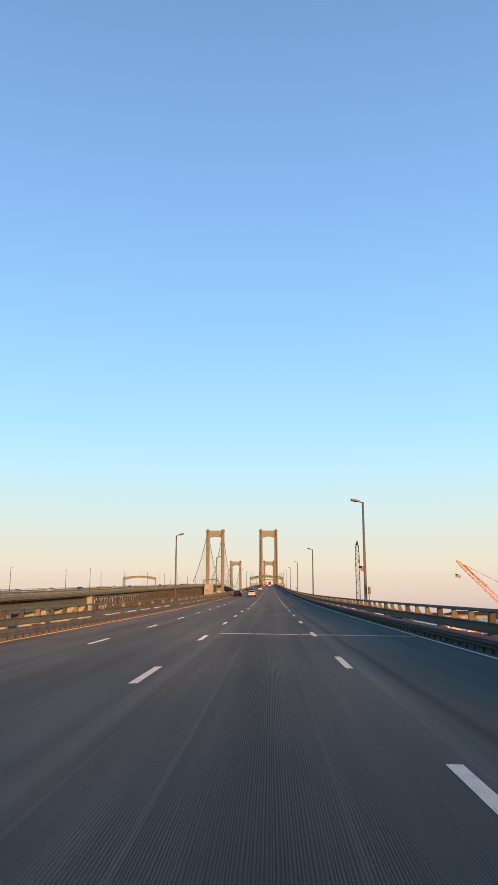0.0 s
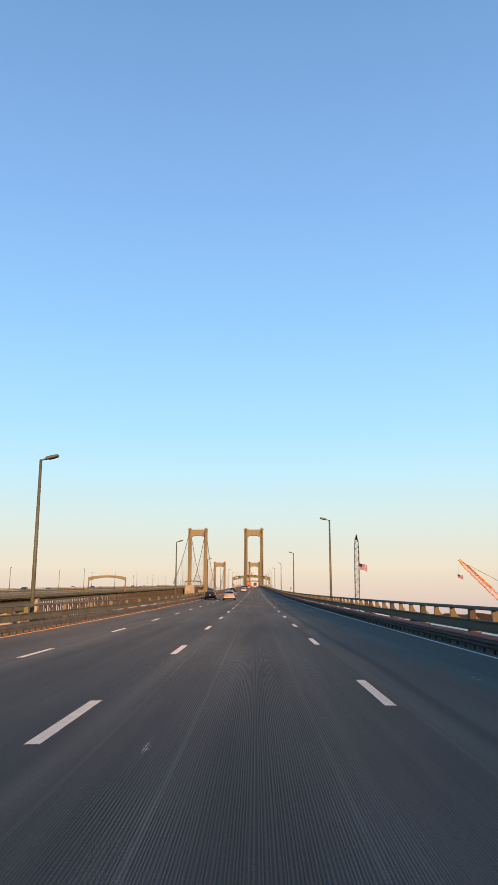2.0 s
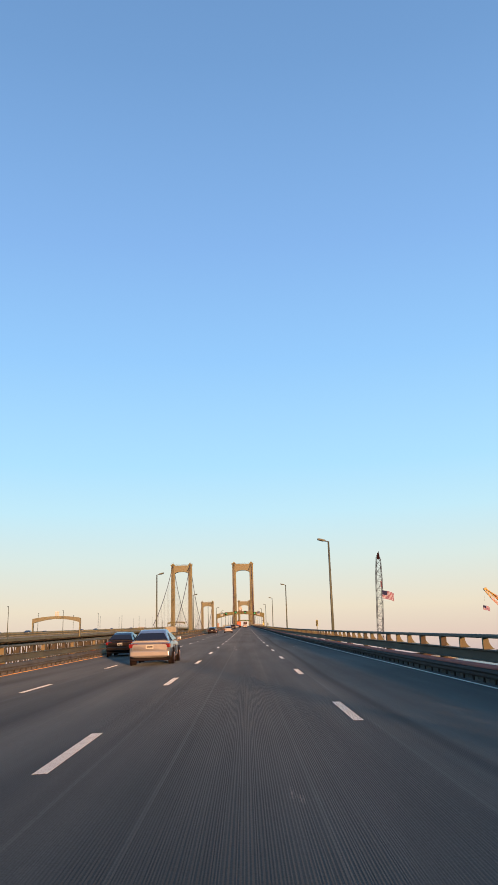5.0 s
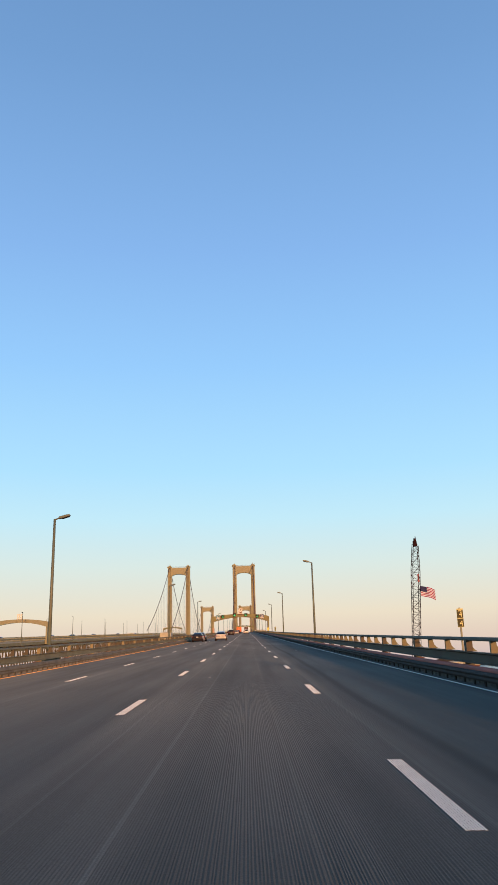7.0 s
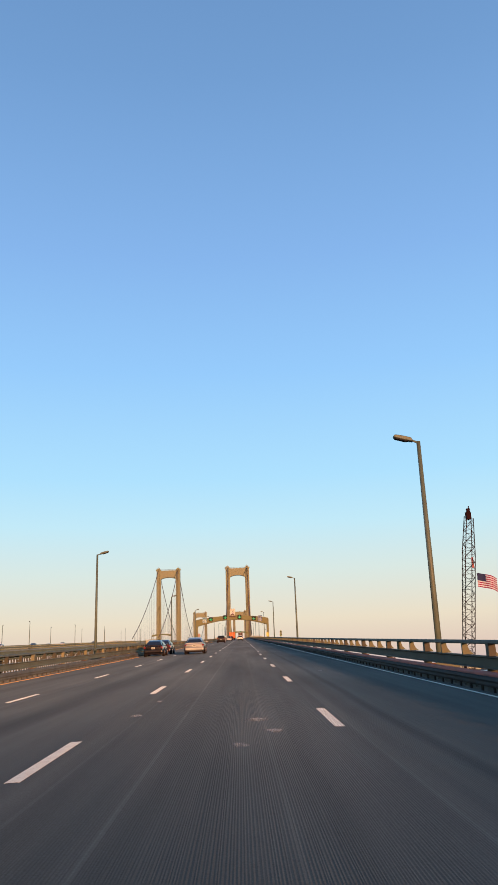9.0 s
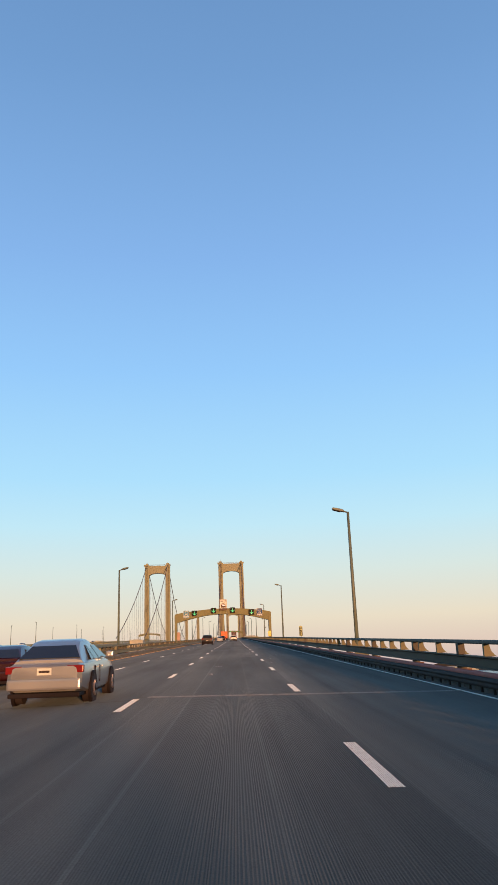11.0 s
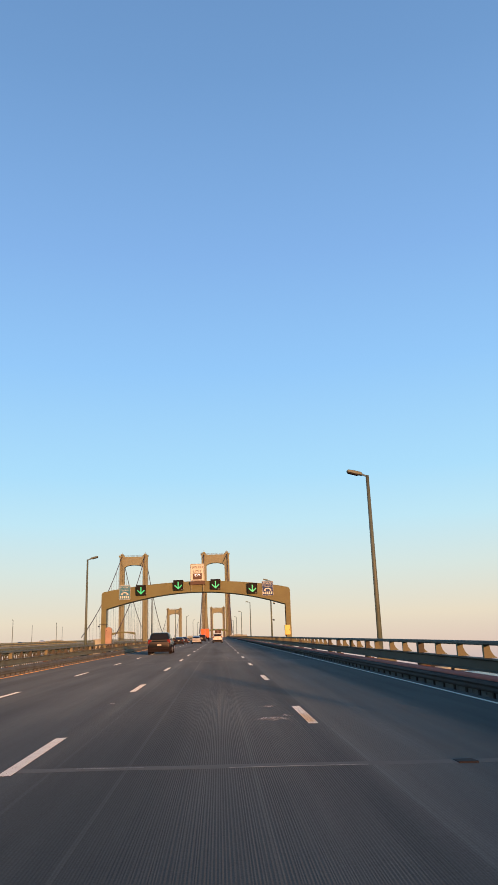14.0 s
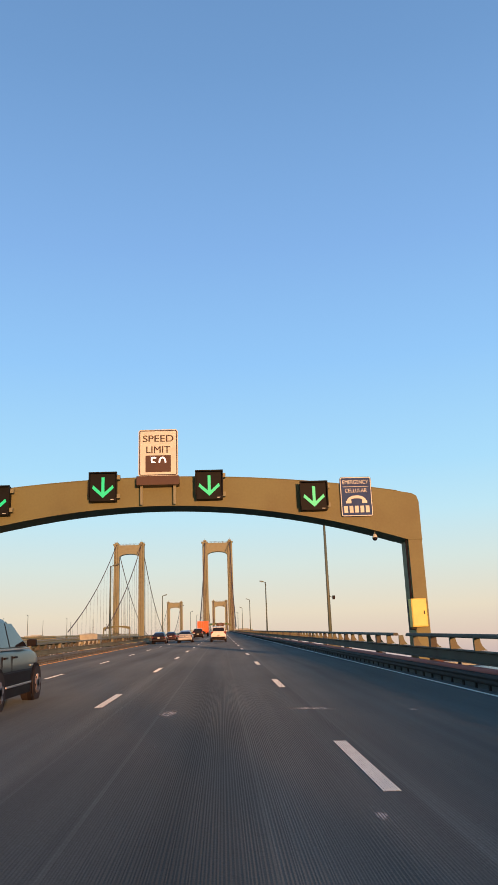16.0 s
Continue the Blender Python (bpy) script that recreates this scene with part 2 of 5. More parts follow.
CABLE = material("cable_steel", (0.13, 0.11, 0.085), 0.7, 0.0, 20, 1.0, 0.2, 0.0)
WATER = material("river_water", (0.055, 0.062, 0.06), 0.26, 0.0, 0.35, 0.01, 0.2, 1.0, (0.06, 0.07, 0.08))
SHORE = material("far_trees", (0.04, 0.042, 0.036), 0.9, 0.0, 0.2, 0.01, 0.35, 0.3)


# ---- mesh helpers ----
def finish(name, bm, mat, parent=None, label="", smooth=False):
    me = bpy.data.meshes.new(name)
    bm.normal_update()
    bm.to_mesh(me)
    bm.free()
    if mat:
        me.materials.append(mat)
    if smooth:
        me.polygons.foreach_set("use_smooth", [True] * len(me.polygons))
    ob = new(name, me)
    if parent:
        ob.parent = parent
    return tagged(ob, label)


def part(name, bm, mat, parent, label="", smooth=False):
    return finish(name, bm, mat, parent, label, smooth)


def again(name, ob, parent, at, turn=(0, 0, 0), scale=(1, 1, 1)):
    """One more object on the mesh of ob."""
    o = new(name, ob.data)
    o.parent = parent
    o.matrix_basis = Matrix.LocRotScale(Vector(at), Euler([radians(a) for a in turn]), Vector(scale))
    return o


def box(bm, x0, x1, y0, y1, z0, z1, bevel=0.0):
    r = bmesh.ops.create_cube(bm, size=1.0)
    for v in r["verts"]:
        v.co = Vector(((x0 + x1) / 2 + v.co.x * (x1 - x0), (y0 + y1) / 2 + v.co.y * (y1 - y0), (z0 + z1) / 2 + v.co.z * (z1 - z0)))
    if bevel:
        edges = {e for v in r["verts"] for e in v.link_edges}
        bmesh.ops.bevel(bm, geom=list(edges), offset=bevel, segments=2, profile=0.7, affect="EDGES")
    return bm


def boxes(*all_of, bevel=0.0):
    bm = bmesh.new()
    for b in all_of:
        box(bm, *b, bevel=bevel)
    return bm


def tube(bm, a, b, r0, r1=None, n=8, cap=True):
    """A straight round bar from a to b, tapering from r0 to r1."""
    a, b = Vector(a), Vector(b)
    r1 = r0 if r1 is None else r1
    q = (b - a).to_track_quat("Z", "Y").to_matrix()
    rings = []
    for p, r in ((a, r0), (b, r1)):
        rings.append([bm.verts.new(p + q @ Vector((r * math.cos(2 * math.pi * k / n), r * math.sin(2 * math.pi * k / n), 0))) for k in range(n)])
    for k in range(n):
        bm.faces.new((rings[0][k], rings[0][(k + 1) % n], rings[1][(k + 1) % n], rings[1][k]))
    if cap:
        bm.faces.new(rings[0][::-1])
        bm.faces.new(rings[1])
    return bm


def extrude_outline(bm, pts, place, depth):
    """A flat outline of (u, v), laid out by place(u, v, w), made depth thick."""
    front = [bm.verts.new(place(u, v, 0)) for u, v in pts]
    back = [bm.verts.new(place(u, v, depth)) for u, v in pts]
    bm.faces.new(front)
    bm.faces.new(back[::-1])
    for k in range(len(pts)):
        j = (k + 1) % len(pts)
        bm.faces.new((front[j], front[k], back[k], back[j]))
    bmesh.ops.recalc_face_normals(bm, faces=bm.faces)
    return bm


def empty(name, at=(0, 0, 0), label="", category="", group="", kind=""):
    o = new(name)
    o.location = at
    return tagged(o, label, category, group, kind)


# ---- the bridge's line: x across, y along ----
MID = -2.2                      # middle of the deck
TWIN = -76.2                    # offset of the parallel bridge
TOWER_Y, SPAN = 1104.7, 661.0


def grade(y):
    """Height of the crown of the road above the start."""
    if y < 400:
        return 0.023019 * y + 5.00821e-05 * y * y + (-4.51401e-08) * y ** 3 if y > 0 else 0.023019 * y
    if y < 950:
        return 14.3316 + 0.0408 * (y - 400)
    crest = TOWER_Y + SPAN / 2
    s = min(abs(y - crest), 1e9)
    return 14.3316 + 0.0408 * 550 + 0.0408 / 2 * (crest - 950) - 0.0408 / 2 / (crest - 950) * s * s


def deck(x, y):
    """The road's surface: a crown and a slight cross fall."""
    return grade(y) + 0.0072 * x - 0.0221 * abs(x - MID)


def sweep(bm, outline, ys, base=deck, dx=0.0, closed=True):
    """Runs an outline of (x, z over the deck) along the bridge."""
    rows = [[bm.verts.new((x + dx, y, base(x, y) + z)) for x, z in outline] for y in ys]
    n = len(outline)
    for a, b in zip(rows, rows[1:]):
        for k in range(n if closed else n - 1):
            j = (k + 1) % n
            bm.faces.new((a[k], a[j], b[j], b[k]))
    if closed:
        bm.faces.new(rows[0][::-1])
        bm.faces.new(rows[-1])
    bmesh.ops.recalc_face_normals(bm, faces=bm.faces)
    return bm


def steps(a, b, d):
    n = max(1, round((b - a) / d))
    return [a + (b - a) * k / n for k in range(n + 1)]


LONG = steps(-60, 480, 9) + steps(492, 1440, 12)[0:] + steps(1470, 2000, 30)
flat = lambda x, y: grade(y)  # noqa: E731

# ---- ground: river and far shore ----
WATER_Z = -17.0
bm = bmesh.new()
bmesh.ops.create_grid(bm, x_segments=8, y_segments=8, size=4900)
river = finish("water", bm, WATER)
river.location = (0, 600, WATER_Z)
tagged(river, "calm river water reflecting the evening sky", "water", kind="structure")


def far_shore():
    bm = bmesh.new()
    rng = random.Random(4)
    n, prev = 420, None
    for k in range(n + 1):
        a = 2 * math.pi * k / n
        r = 3900 + 260 * math.sin(3 * a + 1) + 120 * math.sin(7 * a)
        h = 12 + 7 * noise.noise((k * 0.21, 3, 0)) + 5 * rng.random()
        x, y = math.sin(a) * r, 600 + math.cos(a) * r
        row = [bm.verts.new((x, y, WATER_Z)), bm.verts.new((x, y, WATER_Z + h)), bm.verts.new((x * 1.08, 600 + (y - 600) * 1.08, WATER_Z + h * 0.8))]
        if prev:
            for i in range(2):
                bm.faces.new((prev[i], prev[i + 1], row[i + 1], row[i]))
        prev = row
    ob = finish("backdrop", bm, SHORE)
    tagged(ob, "low dark wooded shore along the far river bank", "shore", kind="structure")


far_shore()

# ---- road ----
EDGE_R, EDGE_L, KERB_R, KERB_L = 5.47, -9.69, 5.76, -10.01
bm = bmesh.new()
across = [KERB_L - 0.5, -8, -5, MID, 1.5, 3.6, KERB_R + 0.5]
rows = [[bm.verts.new((x, y, deck(x, y) - 0.015)) for x in across] for y in LONG]
for a, b in zip(rows, rows[1:]):
    for k in range(len(across) - 1):
        bm.faces.new((a[k], a[k + 1], b[k + 1], b[k]))
road = finish("road", bm, ROAD)
tagged(road, "dark grooved concrete bridge roadway with four lanes", "road", kind="structure")


def grooved_surface():
    """The pavement's surface: long ridges side by side, their crests worn unevenly."""
    pitch = 0.023
    rng = random.Random(31)
    xs, dz = [KERB_L], [0.0]
    x = KERB_L + 0.15
    while x < KERB_R - 0.15:
        depth = 0.0021 if x < 1.5 else 0.0015
        wide = pitch * rng.uniform(0.68, 1.32)
        xs += [x, x + wide * rng.uniform(0.38, 0.62)]
        dz += [-depth * rng.uniform(0.75, 1.1), -depth * rng.uniform(0.0, 0.18)]
        x += wide
    xs.append(KERB_R)
    dz.append(0.0)
    ys = steps(-12, 399, 3) + steps(402, 720, 6) + steps(732, 1440, 12)
    across, n = np.array(xs), len(xs)
    cross = 0.0072 * across - 0.0221 * np.abs(across - MID) + np.array(dz)
    co = np.empty((len(ys), n, 3))
    for k, y in enumerate(ys):
        co[k, :, 0] = across + 0.004 * math.sin(y * 0.11) + 0.003 * math.sin(y * 0.43)
        co[k, :, 1] = y
        co[k, :, 2] = cross + grade(y)
    at = (np.arange(len(ys) - 1)[:, None] * n + np.arange(n - 1)[None, :]).ravel()
    me = bpy.data.meshes.new("grooved_surface")
    me.vertices.add(len(ys) * n)
    me.vertices.foreach_set("co", co.ravel())
    me.loops.add(len(at) * 4)
    me.loops.foreach_set("vertex_index", np.stack((at, at + 1, at + n + 1, at + n), axis=1).ravel())
    me.polygons.add(len(at))
    me.polygons.foreach_set("loop_start", np.arange(len(at)) * 4)
    me.update(calc_edges=True)
    me.validate()
    me.materials.append(ROAD)
    ob = new("grooved_surface", me)
    ob.parent = road
    me.polygons.foreach_set("use_smooth", [False] * len(me.polygons))


grooved_surface()
bm = sweep(bmesh.new(), [(-11.4, -0.03), (KERB_R + 1.3, -0.03), (KERB_R + 1.3, -0.35), (5, -0.9), (-9, -0.9), (-11.4, -0.35)], LONG, flat)
for v in bm.verts:
    v.co.z -= 0.30
tagged(finish("deck_slab", bm, CONC), "concrete bridge deck slab below the roadway", "bridge deck", kind="structure")

DASH, LANE, LINE_R = 12.194, 3.729, 1.525
bm = boxes(*[(-0.078 + 0.0225 * k, -0.0585 + 0.0225 * k, 0.008 * (k % 3), 3.05 - 0.008 * (k % 2), 0.0, 0.0015) for k in range(7)])
first = part("lane_dash", bm, WHITE, road)
first.location = (LINE_R, 3.55 - DASH, deck(LINE_R, 3.55 - DASH) + 0.002)
for line, phase in ((LINE_R, 3.55), (LINE_R - LANE, -0.65), (LINE_R - 2 * LANE, -0.29)):
    for k in range(-2, 98):
        y = phase + k * DASH
        x = line
        if x > 0 and 85 < y < 132:
            y -= 0.6
        elif x > 0 and 310 < y < 385:
            x, y = x + 0.09, y + 0.25
        elif x > 0 and y < 60:
            y -= 0.45 if y < 30 else 0.3
        elif -3 < x < 0 and y < 72:
            y += 0.5 if y < 25 else 1.25
            x -= 0.20
        lean = math.degrees(math.atan2(deck(x, y + 3.05) - deck(x, y), 3.05))
        tip = -math.degrees(math.atan((0.0072 - 0.0221 * (1 if x > MID else -1))))
        again("lane_dash", first, road, (x, y, deck(x, y) + 0.0015), (lean, tip, 0))
for x, w, mat, lab in ((EDGE_R, 0.045, WHITE, "white edge line"), (EDGE_L, 0.075, YELLOW, "yellow edge line")):
    part("edge_line", sweep(bmesh.new(), [(x - w, -0.002), (x - w, 0.004), (x + w, 0.004), (x + w, -0.002)], LONG), mat, road, lab)


def band(y0, y1, x0, x1, z, seed, ragged=0.03):
    """A thin ragged strip across the road."""
    bm = bmesh.new()
    xs = steps(x0, x1, 0.3)
    rows = [[bm.verts.new((x, e + ragged * noise.noise((x * 1.3, e, seed)), deck(x, e) + z)) for x in xs] for e in (y0, y1)]
    for i in range(len(xs) - 1):
        bm.faces.new((rows[0][i], rows[0][i + 1], rows[1][i + 1], rows[1][i]))
    return bm


# expansion joints: two worn steel edges along a dark gap, or a smooth concrete band where the gap is sealed
rng = random.Random(12)
for k, (y, steel) in enumerate(((28.55, 0.12), (320.0, 0.05))):
    part("joint_band", band(y - 0.22, y + 0.22, -2.0, 5.6, 0.002, k, 0.10), JOINT, road, "worn concrete band along a joint")
    part("joint_gap", band(y - 0.03, y + 0.03, -2.2, 5.6, 0.004, k, 0.0), CURB, road, "dark joint gap")
    part("joint_gap", band(y - 0.9, y - 0.82, -9.9, -2.25, 0.003, k, 0.12), CURB, road, "dark joint line")
    x = -2.0
    while x < 5.3:
        e = min(5.55, x + rng.uniform(0.5, 2.2))
        for o in (-0.03 - steel, 0.03):
            part("joint_edge", band(y + o, y + o + steel, x, e - rng.uniform(0.02, 0.12), 0.005, k, 0.0), STEEL if steel > 0.1 else SCRAPE, road, "worn steel joint edge")
        x = e
for k, (y, wide, crack, scrapes) in enumerate(((354.90, 0.24, 0.0, 4), (389.85, 0.12, 0.0, 5), (425.10, 0.22, 0.03, 18))):
    part("joint_band", band(y - wide, y + wide, -9.9, 5.62, 0.002, k + 5, 0.05), SEAL, road, "smooth grey concrete band over a joint")
    if crack:
        part("joint_gap", band(y - crack, y + crack, -9.9, 5.62, 0.004, k, 0.04), CURB, road, "dark joint gap")
    for _ in range(scrapes):
        x, o = rng.uniform(-2.0, 4.2), rng.choice((-wide + 0.02, crack + 0.03))
        part("joint_scrape", band(y + o, y + o + rng.uniform(0.02, 0.045), x, x + rng.uniform(0.4, 1.6), 0.005, k + x, 0.03), SCRAPE, road, "pale scraped concrete edge")


def scrape(x, y, wide, long):
    """A thin pale scrape left on the pavement's ridges, ragged at its edge."""
    bm = bmesh.new()
    xs, ys = steps(x - wide * 0.7, x + wide * 0.7, 0.2), steps(y - long * 0.7, y + long * 0.7, 0.5)
    rows = [[bm.verts.new((u, v, deck(u, v) + 0.003)) for u in xs] for v in ys]
    for p, q in zip(rows, rows[1:]):
        for i in range(len(xs) - 1):
            bm.faces.new((p[i], p[i + 1], q[i + 1], q[i]))
    part("scraped_patch", bm, SCUFF, road, "pale scraped pavement ridges")


# scraped patches: across, along, width, length
for patch in (
        (-4.05, 44.1, 0.6, 0.5), (-4.0, 38.5, 0.55, 0.7), (-2.54, 35.6, 0.2, 0.4), (3.5, 74.7, 0.4, 0.4), (3.65, 68.0, 0.2, 1.8), (-1.3, 61.5, 0.12, 0.8), (0.60, 88.3, 0.2, 0.7), (3.1, 94.2, 0.6, 0.7), (-1.0, 196.6, 0.45, 2.2), (-1.0, 193.9, 0.4, 1.1), (-0.85, 190.5, 0.5, 3.0), (-0.9, 187.4, 0.45, 1.4),
        (3.5, 197.7, 0.6, 4.2), (2.0, 190.5, 0.22, 0.6), (1.25, 243.3, 0.25, 1.2), (3.6, 251.8, 0.6, 2.0), (-0.87, 250.3, 0.25, 1.0), (3.0, 244.0, 0.3, 1.0)):
    scrape(*patch)
for patch in (
        (-1.75, 265.3, 0.25, 1.0), (-1.85, 262.0, 0.3, 1.0), (0.52, 259.3, 0.45, 0.8), (0.3, 260.9, 0.6, 1.0), (0.02, 257.8, 0.35, 0.7), (3.15, 279.0, 0.35, 1.2),
        (-0.7, 338.5, 0.8, 1.5), (-0.82, 330.6, 0.25, 2.8), (1.95, 342.5, 0.2, 6.0), (2.1, 349.2, 0.6, 3.0), (3.55, 357.9, 0.5, 1.4), (2.3, 358.3, 0.3, 1.0), (3.0, 358.1, 0.3, 0.6), (4.3, 357.7, 0.4, 0.7), (5.0, 357.5, 0.5, 0.6)):
    scrape(*patch)
for patch in (
        (-0.65, 359.9, 0.35, 0.8), (0.8, 360.0, 1.0, 1.1), (1.7, 360.0, 0.5, 2.0), (1.28, 358.0, 0.4, 0.8), (-1.0, 357.75, 0.6, 0.4), (1.35, 367.9, 0.5, 1.8),
        (1.2, 378.8, 0.8, 1.1), (1.22, 395.1, 0.4, 0.5), (0.95, 394.6, 0.9, 0.9), (1.0, 396.9, 0.4, 0.6), (-2.25, 398.3, 0.2, 0.8)):
    scrape(*patch)
for patch in (
        (0.0, 435.9, 0.2, 1.1), (0.32, 434.9, 0.2, 1.1), (0.52, 432.0, 0.28, 3.2), (0.83, 430.0, 0.28, 1.3), (0.57, 428.7, 0.28, 1.5), (0.0, 429.1, 0.12, 0.7),
        (-2.3, 432.2, 0.3, 3.2), (1.6, 424.7, 0.2, 1.1), (0.2, 422.5, 0.12, 0.5), (-0.8, 449.2, 0.5, 1.5), (-0.75, 445.4, 0.15, 0.4), (1.6, 449.6, 1.2, 0.7),
        (3.3, 449.0, 0.3, 0.5), (1.26, 441.7, 0.15, 0.4)):
    scrape(*patch)
part("drain_cover", boxes((2.22, 2.44, 354.72, 354.94, deck(2.3, 354.8) - 0.03, deck(2.3, 354.8) + 0.008), bevel=0.006), JOINT, road, "small worn steel drain cover")
part("drain_cover", boxes((2.62, 2.84, 389.72, 389.98, deck(2.7, 389.8) - 0.03, deck(2.7, 389.8) + 0.014), bevel=0.01), CURB, road, "small dark drain cover")


# ---- railings ----
# stretches of railing: from, to, one post, post spacing, bays between posts
RIGHT_RUNS = ((-20, 100, 57.0, 7.0, 3), (100, 166, 128.8, 7.0, 3), (166, 239, 201.8, 7.0, 3), (239, 328, 274.3, 6.95, 3), (328, 365, 344.9, 8.2, 4), (365, 393, 387.9, 8.2, 4), (393, 411.5, 405.65, 8.23, 4), (411.5, 424.5, 414.6, 8.2, 4), (424.5, 1400, 426.1, 8.2, 4))
LEFT_RUNS = ((-20, 92, 54.84, 6.9, 3), (92, 330, 295.1, 6.85, 3), (330, 1400, 413.8, 8.3, 4))


def rail_places(side):
    """Where along the bridge the posts and the brackets of a railing stand."""
    posts, fins = [], []
    for lo, hi, anchor, pitch, bays in RIGHT_RUNS if side > 0 else LEFT_RUNS:
        step = pitch / bays
        k = math.ceil((lo - anchor) / step)
        while anchor + k * step < hi:
            y = anchor + k * step
            if not fins or y - fins[-1] > 0.9:
                fins.append(y)
                if k % bays == 0:
                    posts.append(y)
            k += 1
    return posts, fins


def railing(side, dx=0.0, name="railing"):
    """side: +1 at the right of the traffic, -1 at the left."""
    base_x = KERB_R if side > 0 else KERB_L

    def X(o):
        return base_x + side * o

    def strip(pts):
        return [(X(o), z) for o, z in pts]

    # same paint both sides: shade put into the right tone, sun into the left
    coat = RAIL if side > 0 else RAIL_SUNLIT
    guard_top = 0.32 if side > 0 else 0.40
    root = empty(name, (0, 0, 0), "weathered steel bridge railing with two long beams and finned posts", "railing", "bridge railings", "structure")
    top = strip([(0.55, 1.045), (0.53, 1.07), (0.55, 1.125), (0.60, 1.15), (0.66, 1.15), (0.71, 1.125), (0.73, 1.07), (0.71, 1.045)])
    runs = ([y for y in LONG if y < 460] + [462.0], [463.9] + [y for y in LONG if y > 466]) if side > 0 else (LONG,)
    for run in runs:
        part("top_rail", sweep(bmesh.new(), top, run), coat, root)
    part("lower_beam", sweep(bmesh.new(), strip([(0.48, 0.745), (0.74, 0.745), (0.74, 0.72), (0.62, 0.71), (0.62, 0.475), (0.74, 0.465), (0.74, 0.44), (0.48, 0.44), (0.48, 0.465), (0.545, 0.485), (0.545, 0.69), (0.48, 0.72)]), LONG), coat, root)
    if side > 0:
        part("pipe", sweep(bmesh.new(), strip([(0.30, 0.26), (0.28, 0.33), (0.31, 0.385), (0.37, 0.405), (0.44, 0.385), (0.46, 0.33), (0.44, 0.26)]), LONG), PIPE, root, "faded red pipe", True)
    # low guard beam at the kerb, toned dark as shaded right, brown as sunlit left
    part("guard_beam", sweep(bmesh.new(), strip([(0.0, 0.11), (-0.02, 0.16), (0.01, 0.21), (-0.02, 0.26), (0.03, guard_top - 0.015), (0.14, guard_top), (0.24, guard_top - 0.015), (0.26, 0.11)]), LONG), CURB if side > 0 else GUARD_SUNLIT, root, "dark low guard beam" if side > 0 else "low guard beam in a sunlit brown tone")
    part("kerb", sweep(bmesh.new(), strip([(0.08, -0.06), (0.08, 0.10), (0.10, 0.115), (0.50, 0.115), (0.50, -0.06)]), LONG), JOINT, root, "grey concrete kerb under the guard beam")
    # pieces that repeat
    fin = [(0.56, 0.74), (0.86, 0.74), (0.80, 0.775), (0.735, 0.855), (0.70, 0.95), (0.69, 1.06), (0.56, 1.06)]
    bm = extrude_outline(bmesh.new(), [(side * o, z) for o, z in fin], lambda u, v, w: Vector((u, w, v)), 0.035)
    box(bm, *sorted((side * 0.53, side * 0.60)), -0.035, 0.07, 0.74, 1.06)
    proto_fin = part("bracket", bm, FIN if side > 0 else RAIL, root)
    bm = boxes((*sorted((side * 0.50, side * 0.72)), -0.11, -0.09, -0.25, 0.45), (*sorted((side * 0.50, side * 0.72)), 0.09, 0.11, -0.25, 0.45), (*sorted((side * 0.59, side * 0.63)), -0.1, 0.1, -0.25, 0.45), (*sorted((side * 0.52, side * 0.70)), -0.12, 0.12, 0.74, 1.06))
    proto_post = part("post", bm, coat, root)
    bm = boxes((*sorted((side * 0.48, side * 0.84)), -0.16, 0.16, -0.3, 0.36), bevel=0.02)
    proto_foot = part("post_foot", bm, RUST, root, "rusty post foot")
    bm = boxes((*sorted((side * 0.045, side * 0.09)), -0.05, 0.05, -0.02, 0.115))
    if side > 0:
        # small grey bolt heads along the foot of the guard beam
        y, first_bolt = 0.13, None
        while y < 400:
            at = (base_x - 0.0, y, deck(base_x, y))
            if first_bolt is None:
                first_bolt = part("bolt_head", boxes((0.028, 0.05, -0.04, 0.04, 0.03, 0.085), bevel=0.008), JOINT, root)
                first_bolt.location = at
            else:
                again("bolt_head", first_bolt, root, at)
            y += 0.93
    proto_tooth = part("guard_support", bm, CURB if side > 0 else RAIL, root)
    posts, fins = rail_places(side)
    teeth = [0.6 + 0.93 * k for k in range(690)]
    for proto, places, last in ((proto_fin, fins, 628), (proto_post, posts, 628), (proto_foot, posts, 628), (proto_tooth, teeth, 279)):
        kind_name = proto.name.split(".")[0]
        places = [y for y in places if y > -4]
        proto.location = (base_x, places[0], deck(base_x, places[0]))
        for y in places[1:]:
            if y < last:
                again(kind_name, proto, root, (base_x, y, deck(base_x, y)))
        # the far ones in one mesh
        verts, faces = [], []
        src = [v.co.copy() for v in proto.data.vertices]
        fs = [tuple(p.vertices) for p in proto.data.polygons]
        for y in places:
            if y >= last:
                o = len(verts)
                at = Vector((base_x, y, deck(base_x, y)))
                verts += [v + at for v in src]
                faces += [tuple(i + o for i in f) for f in fs]
        me = bpy.data.meshes.new("far_" + kind_name)
        me.from_pydata(verts, [], faces)
        me.materials.append(proto.data.materials[0])
        ob = new("far_" + kind_name, me)
        ob.parent = root
        tagged(ob, kind="stuff")
    return root


railing(+1)
railing(-1)


